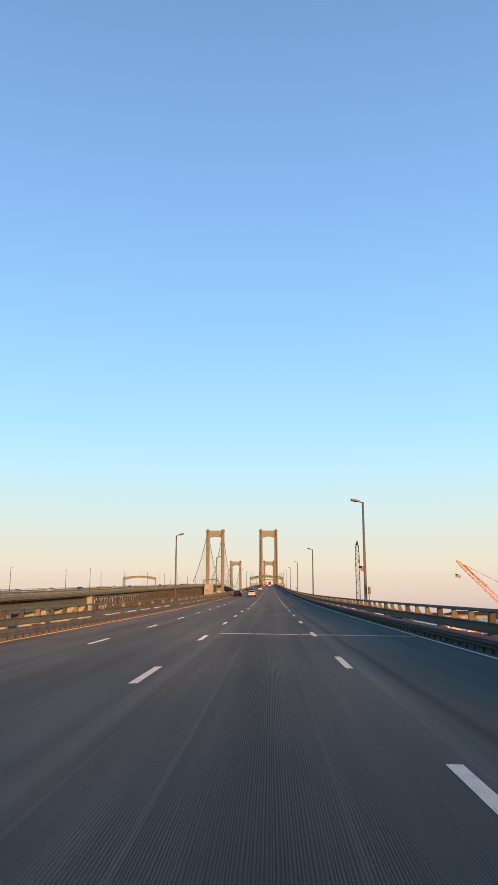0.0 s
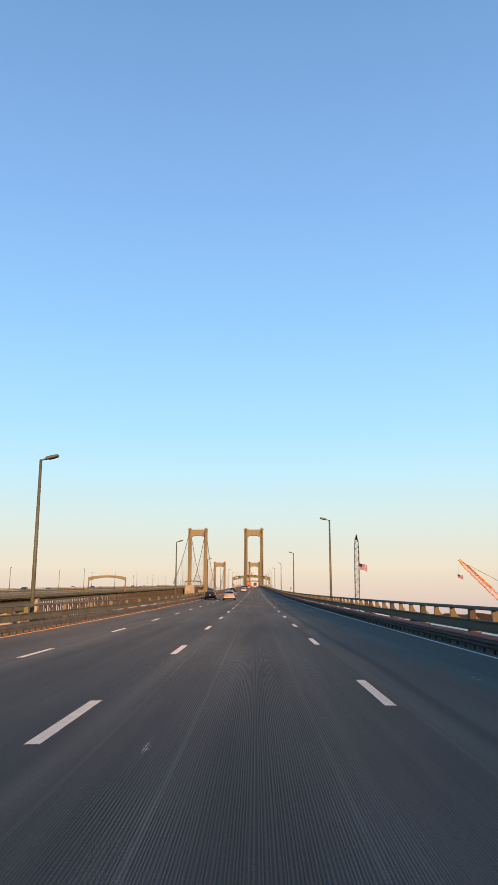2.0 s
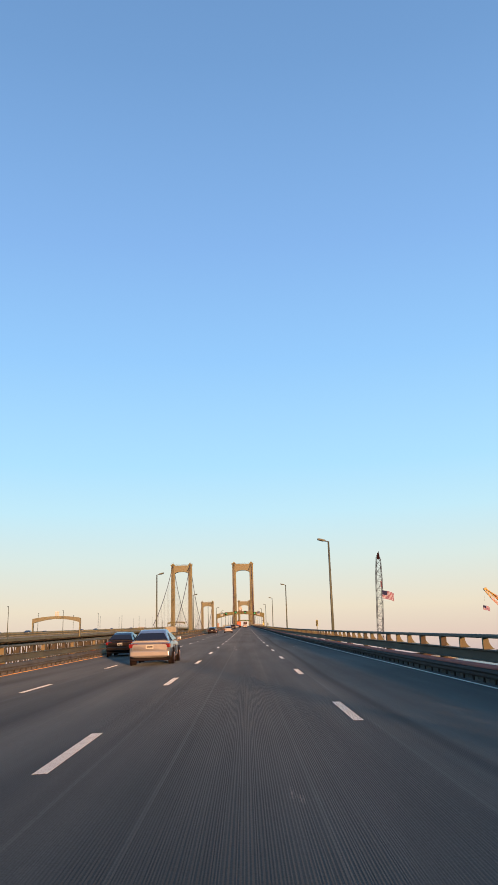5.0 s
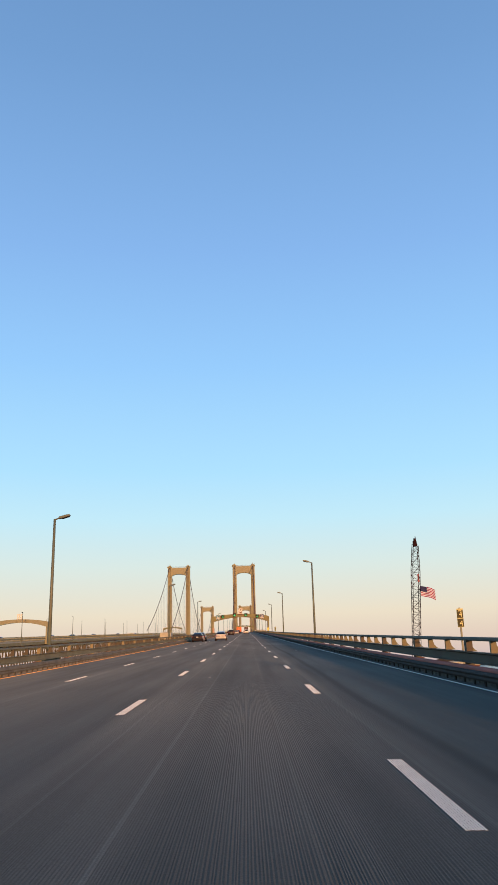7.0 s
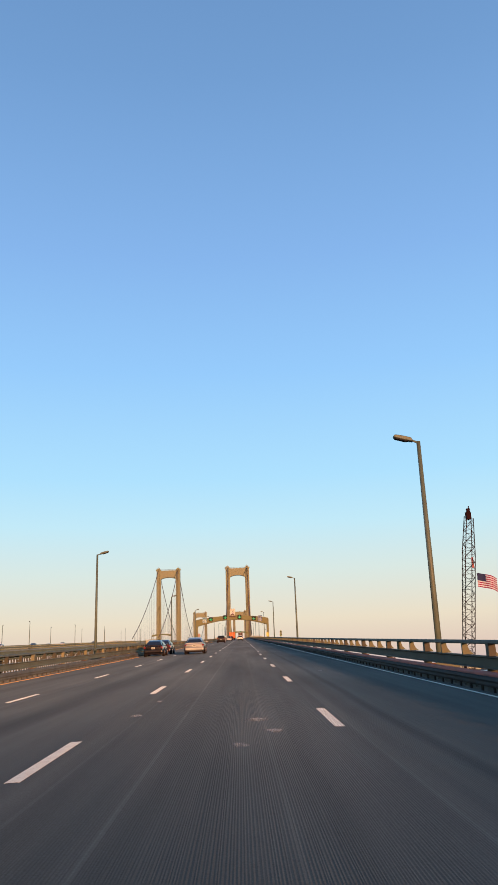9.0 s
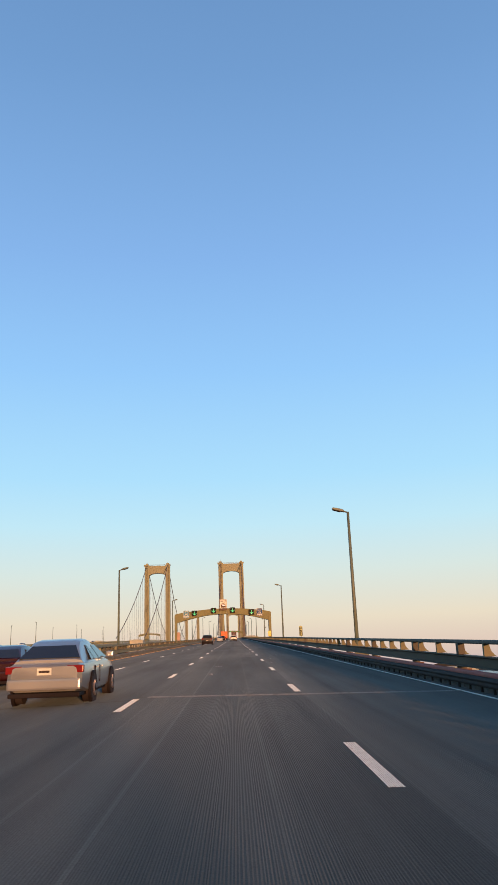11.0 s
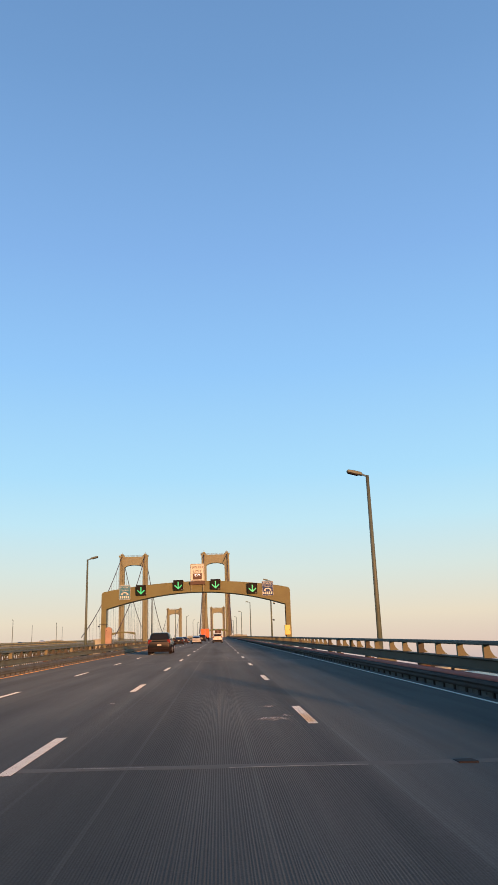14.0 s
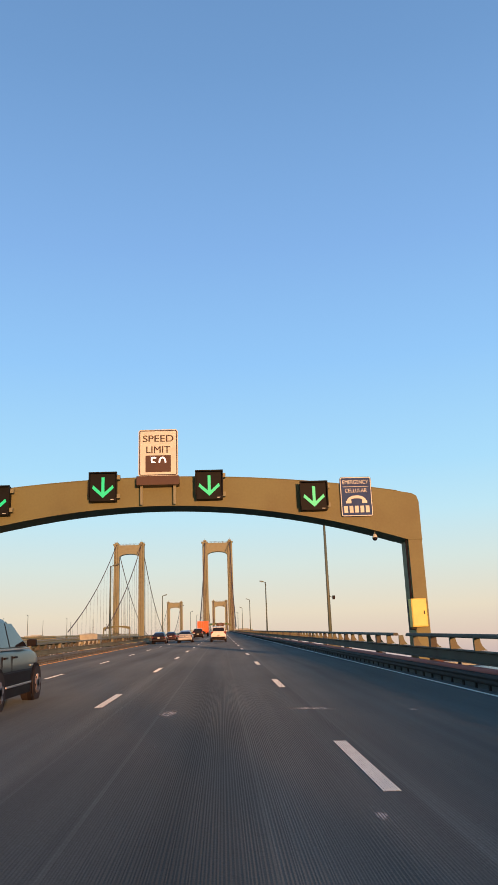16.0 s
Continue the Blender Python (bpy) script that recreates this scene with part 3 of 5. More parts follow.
# ---- lamp posts ----
def lamp_post(side):
    """side: +1 stands at the right of the road, its arm reaching left."""
    root = empty("lamp_post", (0, 0, 0), "slender weathered steel lamp post with a flat lamp head", "lamp post", "bridge lamp posts")
    bm = tube(bmesh.new(), (0, 0, -0.6), (0, 0, 8.35), 0.125, 0.075, 10)
    part("pole", bm, POLE, root, smooth=True)
    bm = boxes((-0.2, 0.2, -0.2, 0.2, -0.9, -0.4), (-0.16, 0.16, -0.16, 0.16, -0.4, 0.25), bevel=0.02)
    part("pole_base", bm, POLE, root)
    bm = boxes((-0.60, 0.60, -0.28, 0.28, -0.04, 0.16), bevel=0.02)
    part("outrigger", bm, FIN, root, "tan steel outrigger plate")
    bm = tube(bmesh.new(), (0, 0, 8.30), (-side * 0.36, 0, 8.44), 0.045, 0.04, 8)
    tube(bm, (0, 0, 8.05), (-side * 0.05, 0, 8.02), 0.03, 0.02, 6)
    part("arm", bm, POLE, root)
    pts = [(0.20, 8.34), (0.28, 8.49), (0.60, 8.58), (0.88, 8.63), (0.95, 8.60), (0.93, 8.52), (0.50, 8.40)]
    bm = extrude_outline(bmesh.new(), [(-side * u, v) for u, v in pts], lambda u, v, w: Vector((u, w - 0.13, v)), 0.26)
    bmesh.ops.bevel(bm, geom=bm.edges[:], offset=0.02, segments=1, affect="EDGES")
    head = part("lamp_head", bm, POLE, root)
    pts = [(0.40, 8.365), (0.50, 8.392), (0.90, 8.503), (0.905, 8.475), (0.50, 8.36)]
    bm = extrude_outline(bmesh.new(), [(-side * u, v) for u, v in pts], lambda u, v, w: Vector((u, w - 0.105, v)), 0.21)
    part("lens", bm, DARK, head, "dark unlit lens")
    return root


RIGHT_LAMPS = [58.0, 129.9, 203.1, 275.5, 346.3, 415.4, 486.2, 557.0] + [628 + 71.3 * k for k in range(10)]
LEFT_LAMPS = [22.5, 93.8, 165.6, 239.6, 311.2, 381.0, 450.8, 519.0] + [593 + 71.3 * k for k in range(10)]
for side, x, ys in ((1, 7.10, RIGHT_LAMPS), (-1, -11.67, LEFT_LAMPS)):
    lp = lamp_post(side)
    lp.location = (x, ys[0], grade(ys[0]))
    for y in ys[1:]:
        copy_thing(lp, Matrix.Translation((x, y, grade(y))))
    for y in ys[3:]:
        copy_thing(lp, Matrix.Translation((x + TWIN, y + 20, grade(y + 20))) @ Matrix.Rotation(radians(90), 4, "Z"))


# ---- suspension towers and cables ----
LEG, TOP_Z = 10.7, 120.2


def tower(x, y):
    root = empty("bridge_tower", (x, y, WATER_Z), "tall tan steel suspension tower with an arched portal beam", "bridge tower", "suspension towers")
    h = TOP_Z - WATER_Z
    for s in (-1, 1):
        bm = bmesh.new()
        w, d, q = 2.35, 3.1, 0.75
        plan = [(-w + q, -d), (-0.85, -d), (-0.85, -d + 1.2), (-0.35, -d + 1.2), (-0.35, -d), (0.55, -d), (0.55, -d + 1.2), (1.05, -d + 1.2), (1.05, -d), (w - q, -d), (w - q, -d + q), (w, -d + q), (w, d - q), (w - q, d - q), (w - q, d), (-w + q, d), (-w + q, d - q), (-w, d - q), (-w, -d + q), (-w + q, -d + q)]
        rings = []
        for z, k in ((0, 1.12), (h * 0.45, 1.04), (h - 2.2, 0.96), (h - 2.2, 1.04), (h - 1.2, 1.04), (h - 1.2, 0.9), (h - 0.6, 0.9)):
            rings.append([bm.verts.new((s * LEG + u * k, v * k, z)) for u, v in plan])
        for a, b in zip(rings, rings[1:]):
            n = len(plan)
            for i in range(n):
                bm.faces.new((a[i], a[(i + 1) % n], b[(i + 1) % n], b[i]))
        bm.faces.new(rings[-1])
        part("leg", bm, TAN, root)
        bm = boxes((s * LEG - 1.3, s * LEG + 1.3, -3.4, 3.4, h - 0.7, h + 0.5), (s * LEG + s * 1.0, s * LEG + s * 2.9, -1.6, 1.6, h - 1.7, h - 0.7), bevel=0.2)
        tube(bm, (s * LEG, 0, h + 0.4), (s * LEG, 0, h + 2.6), 0.16, 0.08)
        tube(bm, (s * (LEG + 2.4), 0, h - 0.8), (s * (LEG + 2.4), 0, h + 1.2), 0.12, 0.08)
        part("cable_saddle", bm, TAN, root)
        bm = boxes((s * LEG - 6, s * LEG + 6, -8, 8, -6, 9), bevel=0.6)
        part("pier", bm, CONC, root, "pale concrete pier")
    bm = bmesh.new()
    inner = LEG - 2.1
    low = [(inner * math.cos(a), h - 13.2 + 3.6 * math.sin(a) ** 0.8) for a in [math.pi * k / 16 for k in range(17)]]
    pts = [(inner, h - 2.0)] + low + [(-inner, h - 2.0)]
    extrude_outline(bm, pts, lambda u, v, w: Vector((u, w - 2.4, v)), 4.8)
    part("portal_beam", bm, TAN, root)
    bm = bmesh.new()
    for k in range(15):
        u = -inner + 0.4 + (2 * inner - 0.8) * k / 14
        box(bm, u - 0.09, u + 0.09, -2.3, -2.1, h - 2.0, h - 0.85)
    box(bm, -inner + 0.3, inner - 0.3, -2.28, -2.12, h - 0.9, h - 0.78)
    box(bm, -inner + 0.3, inner - 0.3, -2.26, -2.14, h - 1.42, h - 1.34)
    part("walkway_railing", bm, FIN, root, "pale railing along the top beam")
    deck_h = grade(y) - WATER_Z
    bm = boxes((-inner, inner, -2.2, 2.2, deck_h - 9, deck_h - 4))
    part("deck_strut", bm, TAN, root)
    return root


for x in (MID, MID + TWIN):
    for y in (TOWER_Y, TOWER_Y + SPAN):
        tower(x, y)

SIDE, HANG = 208.0, 15.2


def cable_z(y):
    """Height of the main cable over the bridge."""
    crest = TOWER_Y + SPAN / 2
    if y < TOWER_Y:
        k = (TOWER_Y - y) / SIDE
        end = grade(TOWER_Y - SIDE) + 3.0
        return TOP_Z + (end - TOP_Z) * k - 4 * 6.5 * k * (1 - k)
    k = abs(y - crest) / (SPAN / 2)
    low = grade(crest) + 5.0
    return low + (TOP_Z - low) * k * k


for x in (MID, MID + TWIN):
    root = empty("suspension_cables", (x, 0, 0), "dark steel main cables with thin vertical suspenders", "bridge cables", "suspension cables")
    unit = None
    for s in (-1, 1):
        bm = bmesh.new()
        ys = steps(TOWER_Y - SIDE, TOWER_Y + SPAN, 11)
        for a, b in zip(ys, ys[1:]):
            tube(bm, (s * LEG, a, cable_z(a)), (s * LEG, b, cable_z(b)), 0.32, n=6, cap=False)
        part("main_cable", bm, CABLE, root, smooth=True)
        y = TOWER_Y - SIDE + HANG
        while y < TOWER_Y + SPAN - 8:
            low, high = grade(y) + 0.4, cable_z(y)
            if high - low > 1.5 and abs(y - TOWER_Y) > 6:
                if unit is None:
                    unit = part("suspender", tube(bmesh.new(), (0, 0, 0), (0, 0, 1), 0.075, n=5), CABLE, root)
                    unit.location, unit.scale = (s * LEG, y, low), (1, 1, high - low)
                else:
                    again("suspender", unit, root, (s * LEG, y, low), scale=(1, 1, high - low))
            y += HANG
    # anchorage
    for s in (-1, 1):
        y = TOWER_Y - 272
        a = empty("cable_anchorage", (x + s * LEG, y, grade(y)), "pale concrete cable anchorage housing beside the deck", "anchorage", "cable anchorages")
        part("housing", boxes((-4.7 + s * 2.4, 4.7 + s * 2.4, -9, 5, -20, 1.0), (-2.5 + s * 2.4, 2.5 + s * 2.4, -5, 4, 1.0, 1.5), bevel=0.3), CONC, a)
        part("footing", boxes((-4, 4, -12, 8, -60, -20)), CONC, a)

# ---- the parallel bridge: plate girders on wall piers, then a deck truss ----
twin = empty("parallel_bridge", (TWIN, 0, 0), "parallel bridge with tan steel girders and trusses on concrete piers", "bridge", kind="structure")
FAR = steps(-60, 1440, 12) + steps(1470, 1960, 30)
TRUSS_Y = 309.0
PLATE, TRUSSED = [y for y in FAR if y < TRUSS_Y] + [TRUSS_Y], [TRUSS_Y] + [y for y in FAR if y > TRUSS_Y + 1]
part("twin_deck", sweep(bmesh.new(), [(-11.6, -0.2), (7.2, -0.2), (7.2, -0.6), (-11.6, -0.6)], FAR, flat), CONC, twin)
for x, s in ((6.95, 1), (-11.35, -1)):
    for z0, z1, w in ((0.95, 1.08, 0.12), (0.30, 0.72, 0.10), (-1.45, -0.05, 0.16)):
        part("fascia_rail" if z0 > 0 else "fascia_beam", sweep(bmesh.new(), [(x - w, z0), (x + w, z0), (x + w, z1), (x - w, z1)], FAR, flat), STEEL_TAN, twin)
for x in (2.4, -7.2):
    part("stringer", sweep(bmesh.new(), [(x - 0.2, -0.62), (x + 0.2, -0.62), (x + 0.2, -2.72), (x - 0.2, -2.72)], FAR, flat), STEEL_TAN, twin)
for x0, x1 in ((-9.2, -8.6), (3.2, 3.8)):
    part("girder", sweep(bmesh.new(), [(x0 - 0.3, -2.7), (x1 + 0.3, -2.7), (x1 + 0.3, -2.85), (x1, -2.85), (x1, -5.3), (x1 + 0.3, -5.3), (x1 + 0.3, -5.5), (x0 - 0.3, -5.5), (x0 - 0.3, -5.3), (x0, -5.3), (x0, -2.85), (x0 - 0.3, -2.85)], PLATE, flat), STEEL_TAN, twin, "deep tan steel girder")
    for z0, z1 in ((-3.25, -2.7), (-10.4, -9.8)):
        part("truss_chord", sweep(bmesh.new(), [(x0, z0), (x1, z0), (x1, z1), (x0, z1)], TRUSSED, flat), STEEL_TAN, twin)
rail_post = part("rail_post", boxes((-0.08, 0.08, -0.10, 0.10, -0.2, 1.0)), STEEL_TAN, twin)
rail_post.location = (6.95, 0, grade(0))
for k in range(1, 240):
    again("rail_post", rail_post, twin, (6.95, k * 4.2, grade(k * 4.2)))
verts, faces = [], []
for k in range(900):
    y, o = 140 + k * 0.7, len(verts)
    verts += [Vector((6.95 + dx, y + dy, grade(y) + z)) for z in (-0.06, 0.96) for dx, dy in ((-0.05, -0.05), (0.05, -0.05), (0.05, 0.05), (-0.05, 0.05))]
    faces += [tuple(o + i for i in f) for f in ((0, 1, 5, 4), (1, 2, 6, 5), (2, 3, 7, 6), (3, 0, 4, 7))]
me = bpy.data.meshes.new("balusters")
me.from_pydata(verts, [], faces)
me.materials.append(STEEL_TAN)
balusters = new("balusters", me)
balusters.parent = twin
tagged(balusters, kind="stuff")
bm = bmesh.new()
extrude_outline(bm, [(2.6, -1.5), (7.0, -1.5), (7.0, -1.72), (2.6, -2.68)], lambda u, v, w: Vector((u, w - 0.15, v)), 0.3)
bracket = part("cantilever_bracket", bm, RAIL, twin)
bracket.location = (0, 0, grade(0))
for k in range(1, 170):
    again("cantilever_bracket", bracket, twin, (0, k * 6.1, grade(k * 6.1)))
truss_post = part("truss_post", boxes((3.28, 3.72, -0.15, 0.15, -9.85, -3.2), bevel=0.03), RAIL, twin)
truss_post.location = (0, TRUSS_Y + 1.5, grade(TRUSS_Y + 1.5))
truss_brace = part("truss_diagonal", tube(bmesh.new(), (3.5, 0.0, -3.2), (3.5, 6.1, -9.9), 0.2, n=6), RAIL, twin)
truss_brace.location = (0, TRUSS_Y + 1.5, grade(TRUSS_Y + 1.5))
for k in range(1, 240):
    y = TRUSS_Y + 1.5 + k * 3.05
    again("truss_post", truss_post, twin, (0, y, grade(y)))
    if k % 2 == 0:
        again("truss_diagonal", truss_brace, twin, (0, y, grade(y)))
    if k % 8 == 0:
        again("truss_post", truss_post, twin, (-12.4, y, grade(y)))
bm = boxes((-9.6, 5.2, -1.6, 1.6, -7.2, -5.5), (-9.2, 4.8, -1.2, 1.2, -90, -7.2), bevel=0.12)
pier = part("wall_pier", bm, CONC, twin, "broad pale concrete wall pier")
pier.location = (0, 27.6 - 36.58, grade(27.6 - 36.58))
for k in range(8):
    y = 27.6 + 36.58 * k
    again("wall_pier", pier, twin, (0, y, grade(y)))
bm = boxes((-9.6, 5.6, -1.5, 1.5, -90, -1.5), bevel=0.12)
tall = part("tower_pier", bm, CONC, twin, "tall pale concrete pier between girders and truss")
tall.location = (0, TRUSS_Y - 1.0, grade(TRUSS_Y - 1.0))
bm = boxes((-9.6, 5.2, -1.6, 1.6, -12.0, -10.4), (-9.3, -6.7, -1.3, 1.3, -90, -12.0), (2.3, 4.9, -1.3, 1.3, -90, -12.0), bevel=0.12)
pier = part("truss_pier", bm, CONC, twin, "pale concrete pier with two columns")
pier.location = (0, TRUSS_Y + 72, grade(TRUSS_Y + 72))
for k in range(2, 9):
    again("truss_pier", pier, twin, (0, TRUSS_Y + 72 * k, grade(TRUSS_Y + 72 * k)))
bm = boxes((-9.6, 5.2, -1.6, 1.6, -6.0, -0.8), (-9.3, -6.7, -1.3, 1.3, -90, -6.0), (2.3, 4.9, -1.3, 1.3, -90, -6.0), bevel=0.12)
own_piers = empty("bridge_piers", (0, 0, 0), "concrete piers below the roadway", "pier", kind="structure")
pier = part("pier", bm, CONC, own_piers)
pier.location = (0, 27.6 - 36.58, grade(27.6 - 36.58) - 0.6)
for k in range(24):
    y = 27.6 + 36.58 * k
    again("pier", pier, own_piers, (0, y, grade(y) - 0.6))

# ---- overhead gantries ----
GREEN = material("green_signal_light", (0.0, 0.06, 0.012), 0.4, emit=(0.0, 0.85, 0.26, 0.9), bump=0)
HOUSING = material("dark_green_signal_housing", (0.004, 0.009, 0.009), 0.6, 0.0, 40, 2.0, 0.3, 0.1, gloss=0.2)
CREAM = material("white_sign_face", (0.62, 0.78, 0.72), 0.5, 0.0, 20, 2.0, 0.12, 0.05)
BLACK = material("black_sign_paint", (0.02, 0.018, 0.018), 0.5, 0.0, 20, 2.0, 0.2, 0.0)
SEA = material("teal_sign_face", (0.01, 0.22, 0.36), 0.45, 0.0, 20, 2.0, 0.15, 0.05)
SLATE = material("slate_blue_sign_face", (0.03, 0.085, 0.23), 0.55, 0.0, 20, 2.0, 0.15, 0.05, gloss=0.15)
LED = material("white_lit_digits", (0.8, 0.8, 0.8), 0.5, emit=(1.0, 0.97, 0.92, 0.9), bump=0)
BROWN = material("brown_sign_window", (0.055, 0.03, 0.02), 0.5, 0.0, 20, 2.0, 0.2, 0.0)
PANEL = material("dark_olive_marker_panel", (0.045, 0.062, 0.028), 0.6, 0.0, 20, 1.5, 0.2, 0.05, gloss=0.2)
MARKER = material("pale_yellow_marker_paint", (0.50, 0.66, 0.30), 0.5, 0.0, 20, 1.5, 0.15, 0.05)
SIGNAL_YELLOW = material("yellow_cabinet_paint", (0.76, 0.73, 0.153), 0.45, 0.0, 20, 1.5, 0.12, 0.05)
LENS = material("dark_lens", (0.01, 0.01, 0.012), 0.1, 0.0, 20, 2.0, 0.1, 0.0)


def lettering(text, width, height, at, mat, parent, name="lettering", weight=0.0):
    """Letters facing the traffic, centred at at, scaled to width and height."""
    cu = bpy.data.curves.new(name, "FONT")
    cu.body, cu.align_x, cu.align_y, cu.extrude, cu.offset = text, "CENTER", "CENTER", 0.004, weight
    tmp = new(name, cu)
    me = bpy.data.meshes.new_from_object(tmp)
    bpy.data.objects.remove(tmp)
    bpy.data.curves.remove(cu)
    xs, ys = [v.co.x for v in me.vertices], [v.co.y for v in me.vertices]
    cx, cy, sx, sy = (max(xs) + min(xs)) / 2, (max(ys) + min(ys)) / 2, width / (max(xs) - min(xs)), height / (max(ys) - min(ys))
    for v in me.vertices:
        v.co = Vector(((v.co.x - cx) * sx, -v.co.z, (v.co.y - cy) * sy))
    me.materials.clear()
    me.materials.append(mat)
    o = new(name, me)
    o.parent, o.location = parent, at
    return o


def plate(w, h, r, depth):
    """A sign plate with round corners, its face at y = 0, centred on x and z."""
    pts = []
    for cx, cz, a0 in ((w / 2 - r, h / 2 - r, 0), (-w / 2 + r, h / 2 - r, 90), (-w / 2 + r, -h / 2 + r, 180), (w / 2 - r, -h / 2 + r, 270)):
        pts += [(cx + r * math.cos(radians(a0 + k * 22.5)), cz + r * math.sin(radians(a0 + k * 22.5))) for k in range(5)]
    return extrude_outline(bmesh.new(), pts, lambda u, v, q: Vector((u, q, v)), depth)


def ring_plate(w, h, r, t, y):
    """A thin raised border just inside the edge of a plate."""
    bm = bmesh.new()
    loops = []
    for i in (0.0, t):
        pts = []
        for cx, cz, a0 in ((w / 2 - r, h / 2 - r, 0), (-w / 2 + r, h / 2 - r, 90), (-w / 2 + r, -h / 2 + r, 180), (w / 2 - r, -h / 2 + r, 270)):
            pts += [bm.verts.new((cx + (r - i) * math.cos(radians(a0 + k * 22.5)), y, cz + (r - i) * math.sin(radians(a0 + k * 22.5)))) for k in range(5)]
        loops.append(pts)
    n = len(loops[0])
    for k in range(n):
        bm.faces.new((loops[0][k], loops[0][(k + 1) % n], loops[1][(k + 1) % n], loops[1][k]))
    return bm


def gantry(x, y, coat=None):
    root = empty("sign_gantry", (x, y, grade(y)), "tan steel gantry arching over the roadway on two legs", "gantry", "overhead gantries")
    coat = coat or OLIVE
    top = lambda u: 7.03 - 0.0093 * u * u  # noqa: E731
    low = lambda u: 5.92 - 0.0176 * u * u  # noqa: E731
    us = [-9.85 + 19.7 * k / 36 for k in range(37)]
    up = [(u, top(u)) for u in us]
    up[0], up[-1] = (-9.85, top(9.6) - 0.35), (9.85, top(9.6) - 0.35)
    up = [up[0], (-9.78, top(9.6) - 0.12), (-9.62, top(9.6) - 0.02)] + up[2:-2] + [(9.62, top(9.6) - 0.02), (9.78, top(9.6) - 0.12), up[-1]]
    lo = [(u, low(u)) for u in [9.34 - 18.68 * k / 34 for k in range(35)]]
    pts = up[::-1] + [(-9.85, 4.40), (-9.34, 4.40)] + lo[::-1][0:] + [(9.34, 4.40), (9.85, 4.40)]
    pts = [(u - 0.33 * max(0.0, min(1.0, (-u - 5.5) / 3.85)), v) for u, v in pts]
    bm = extrude_outline(bmesh.new(), pts, lambda u, v, w: Vector((u, w, v)), 1.15)
    part("arch_beam", bm, coat, root)
    # lips along the beam's lower and upper edges
    for edge, nm in ((top, "upper_lip"), (low, "lower_lip")):
        bm = bmesh.new()
        xs = [-9.05 + 18.1 * k / 40 for k in range(41)]
        rows = [[bm.verts.new((u - 0.33 * max(0.0, min(1.0, (-u - 5.5) / 3.85)), v, edge(u) + z)) for v, z in ((-0.025, -0.010), (1.17, -0.010), (1.17, 0.010), (-0.025, 0.010))] for u in xs]
        for a, b in zip(rows, rows[1:]):
            for i in range(4):
                bm.faces.new((a[i], a[(i + 1) % 4], b[(i + 1) % 4], b[i]))
        bmesh.ops.recalc_face_normals(bm, faces=bm.faces)
        part(nm, bm, coat, root)
    for s in (-1, 1):
        o = 0.33 if s < 0 else 0.0
        part("leg", boxes((*sorted((s * (9.32 + o), s * (9.84 + o))), 0.004, 1.14, -1.2, 4.38), (*sorted((s * (9.31 + o), s * (9.86 + o))), -0.012, 1.16, 4.37, 4.41), bevel=0.01), coat, root)
        part("base_plate", boxes((*sorted((s * (8.9 + o), s * (10.05 + o))), -0.2, 1.35, -1.4, -1.1)), coat, root)
    return root


def arrow_signal(at):
    """A square lamp box with a lit green arrow that points down."""
    root = empty("lane_signal", at, "black square lane signal with a lit green down arrow", "lane signal", "lane signals on the gantry")
    bm = boxes((-0.50, 0.50, -0.02, 0.30, -0.54, 0.54), bevel=0.03)
    for b in ((-0.52, 0.52, -0.16, -0.02, 0.50, 0.545), (-0.52, -0.485, -0.14, -0.02, -0.40, 0.50), (0.485, 0.52, -0.14, -0.02, -0.40, 0.50)):
        box(bm, *b)
    part("housing", bm, HOUSING, root)
    t = 0.055
    part("arrow_shaft", boxes((-t, t, -0.035, -0.022, -0.36, 0.36)), GREEN, root, "lit green light")
    for s in (-1, 1):
        bm = extrude_outline(bmesh.new(), [(0, -0.42), (0, -0.27), (s * 0.36, 0.06), (s * 0.40, -0.05)], lambda u, v, w: Vector((u, w - 0.036, v)), 0.012)
        part("arrow_barb", bm, GREEN, root, "lit green light")
    for z in (-0.42, 0.30):
        part("bracket", boxes((0.50, 0.62, 0.06, 0.20, z, z + 0.16)), TAN, root)
        part("maker_mark", boxes((0.28, 0.40, -0.03, -0.021, -0.50, -0.475)), CREAM, root) if z < 0 else None
    return root


def speed_sign(at):
    root = empty("speed_limit_sign", at, "cream speed limit sign with black letters and dark display window", "speed sign")
    w, h = 1.50, 1.84
    part("face", plate(w, h, 0.10, 0.05), CREAM, root)
    part("border", ring_plate(w - 0.06, h - 0.06, 0.08, 0.035, -0.004), BLACK, root)
    for dx, dy in ((-0.004, 0), (0.004, 0.001)):
        lettering("SPEED", 1.16, 0.26, (dx, -0.008 - dy, 0.56), BLACK, root)
        lettering("LIMIT", 0.90, 0.26, (dx, -0.008 - dy, 0.12), BLACK, root)
    part("display_window", boxes((-0.48, 0.48, -0.012, 0.0, -0.76, -0.11)), BROWN, root, "dark brown display window")
    digits = lettering("50", 0.62, 0.46, (0, -0.022, -0.40), LED, root, "display_digits")
    bm = bmesh.new()
    bm.from_mesh(digits.data)
    bmesh.ops.bisect_plane(bm, geom=bm.verts[:] + bm.edges[:] + bm.faces[:], plane_co=(0, 0, 0.0), plane_no=(0, 0, 1), clear_inner=True)
    bm.to_mesh(digits.data)
    bm.free()
    part("visor_box", boxes((-0.80, 0.80, -0.28, 0.12, -1.32, -0.97), bevel=0.02), BROWN, root, "dark brown housing")
    for s in (-1, 1):
        part("support", boxes((s * 0.62 - 0.05, s * 0.62 + 0.05, -0.10, 0.0, -2.02, -1.32)), TAN, root)
    return root


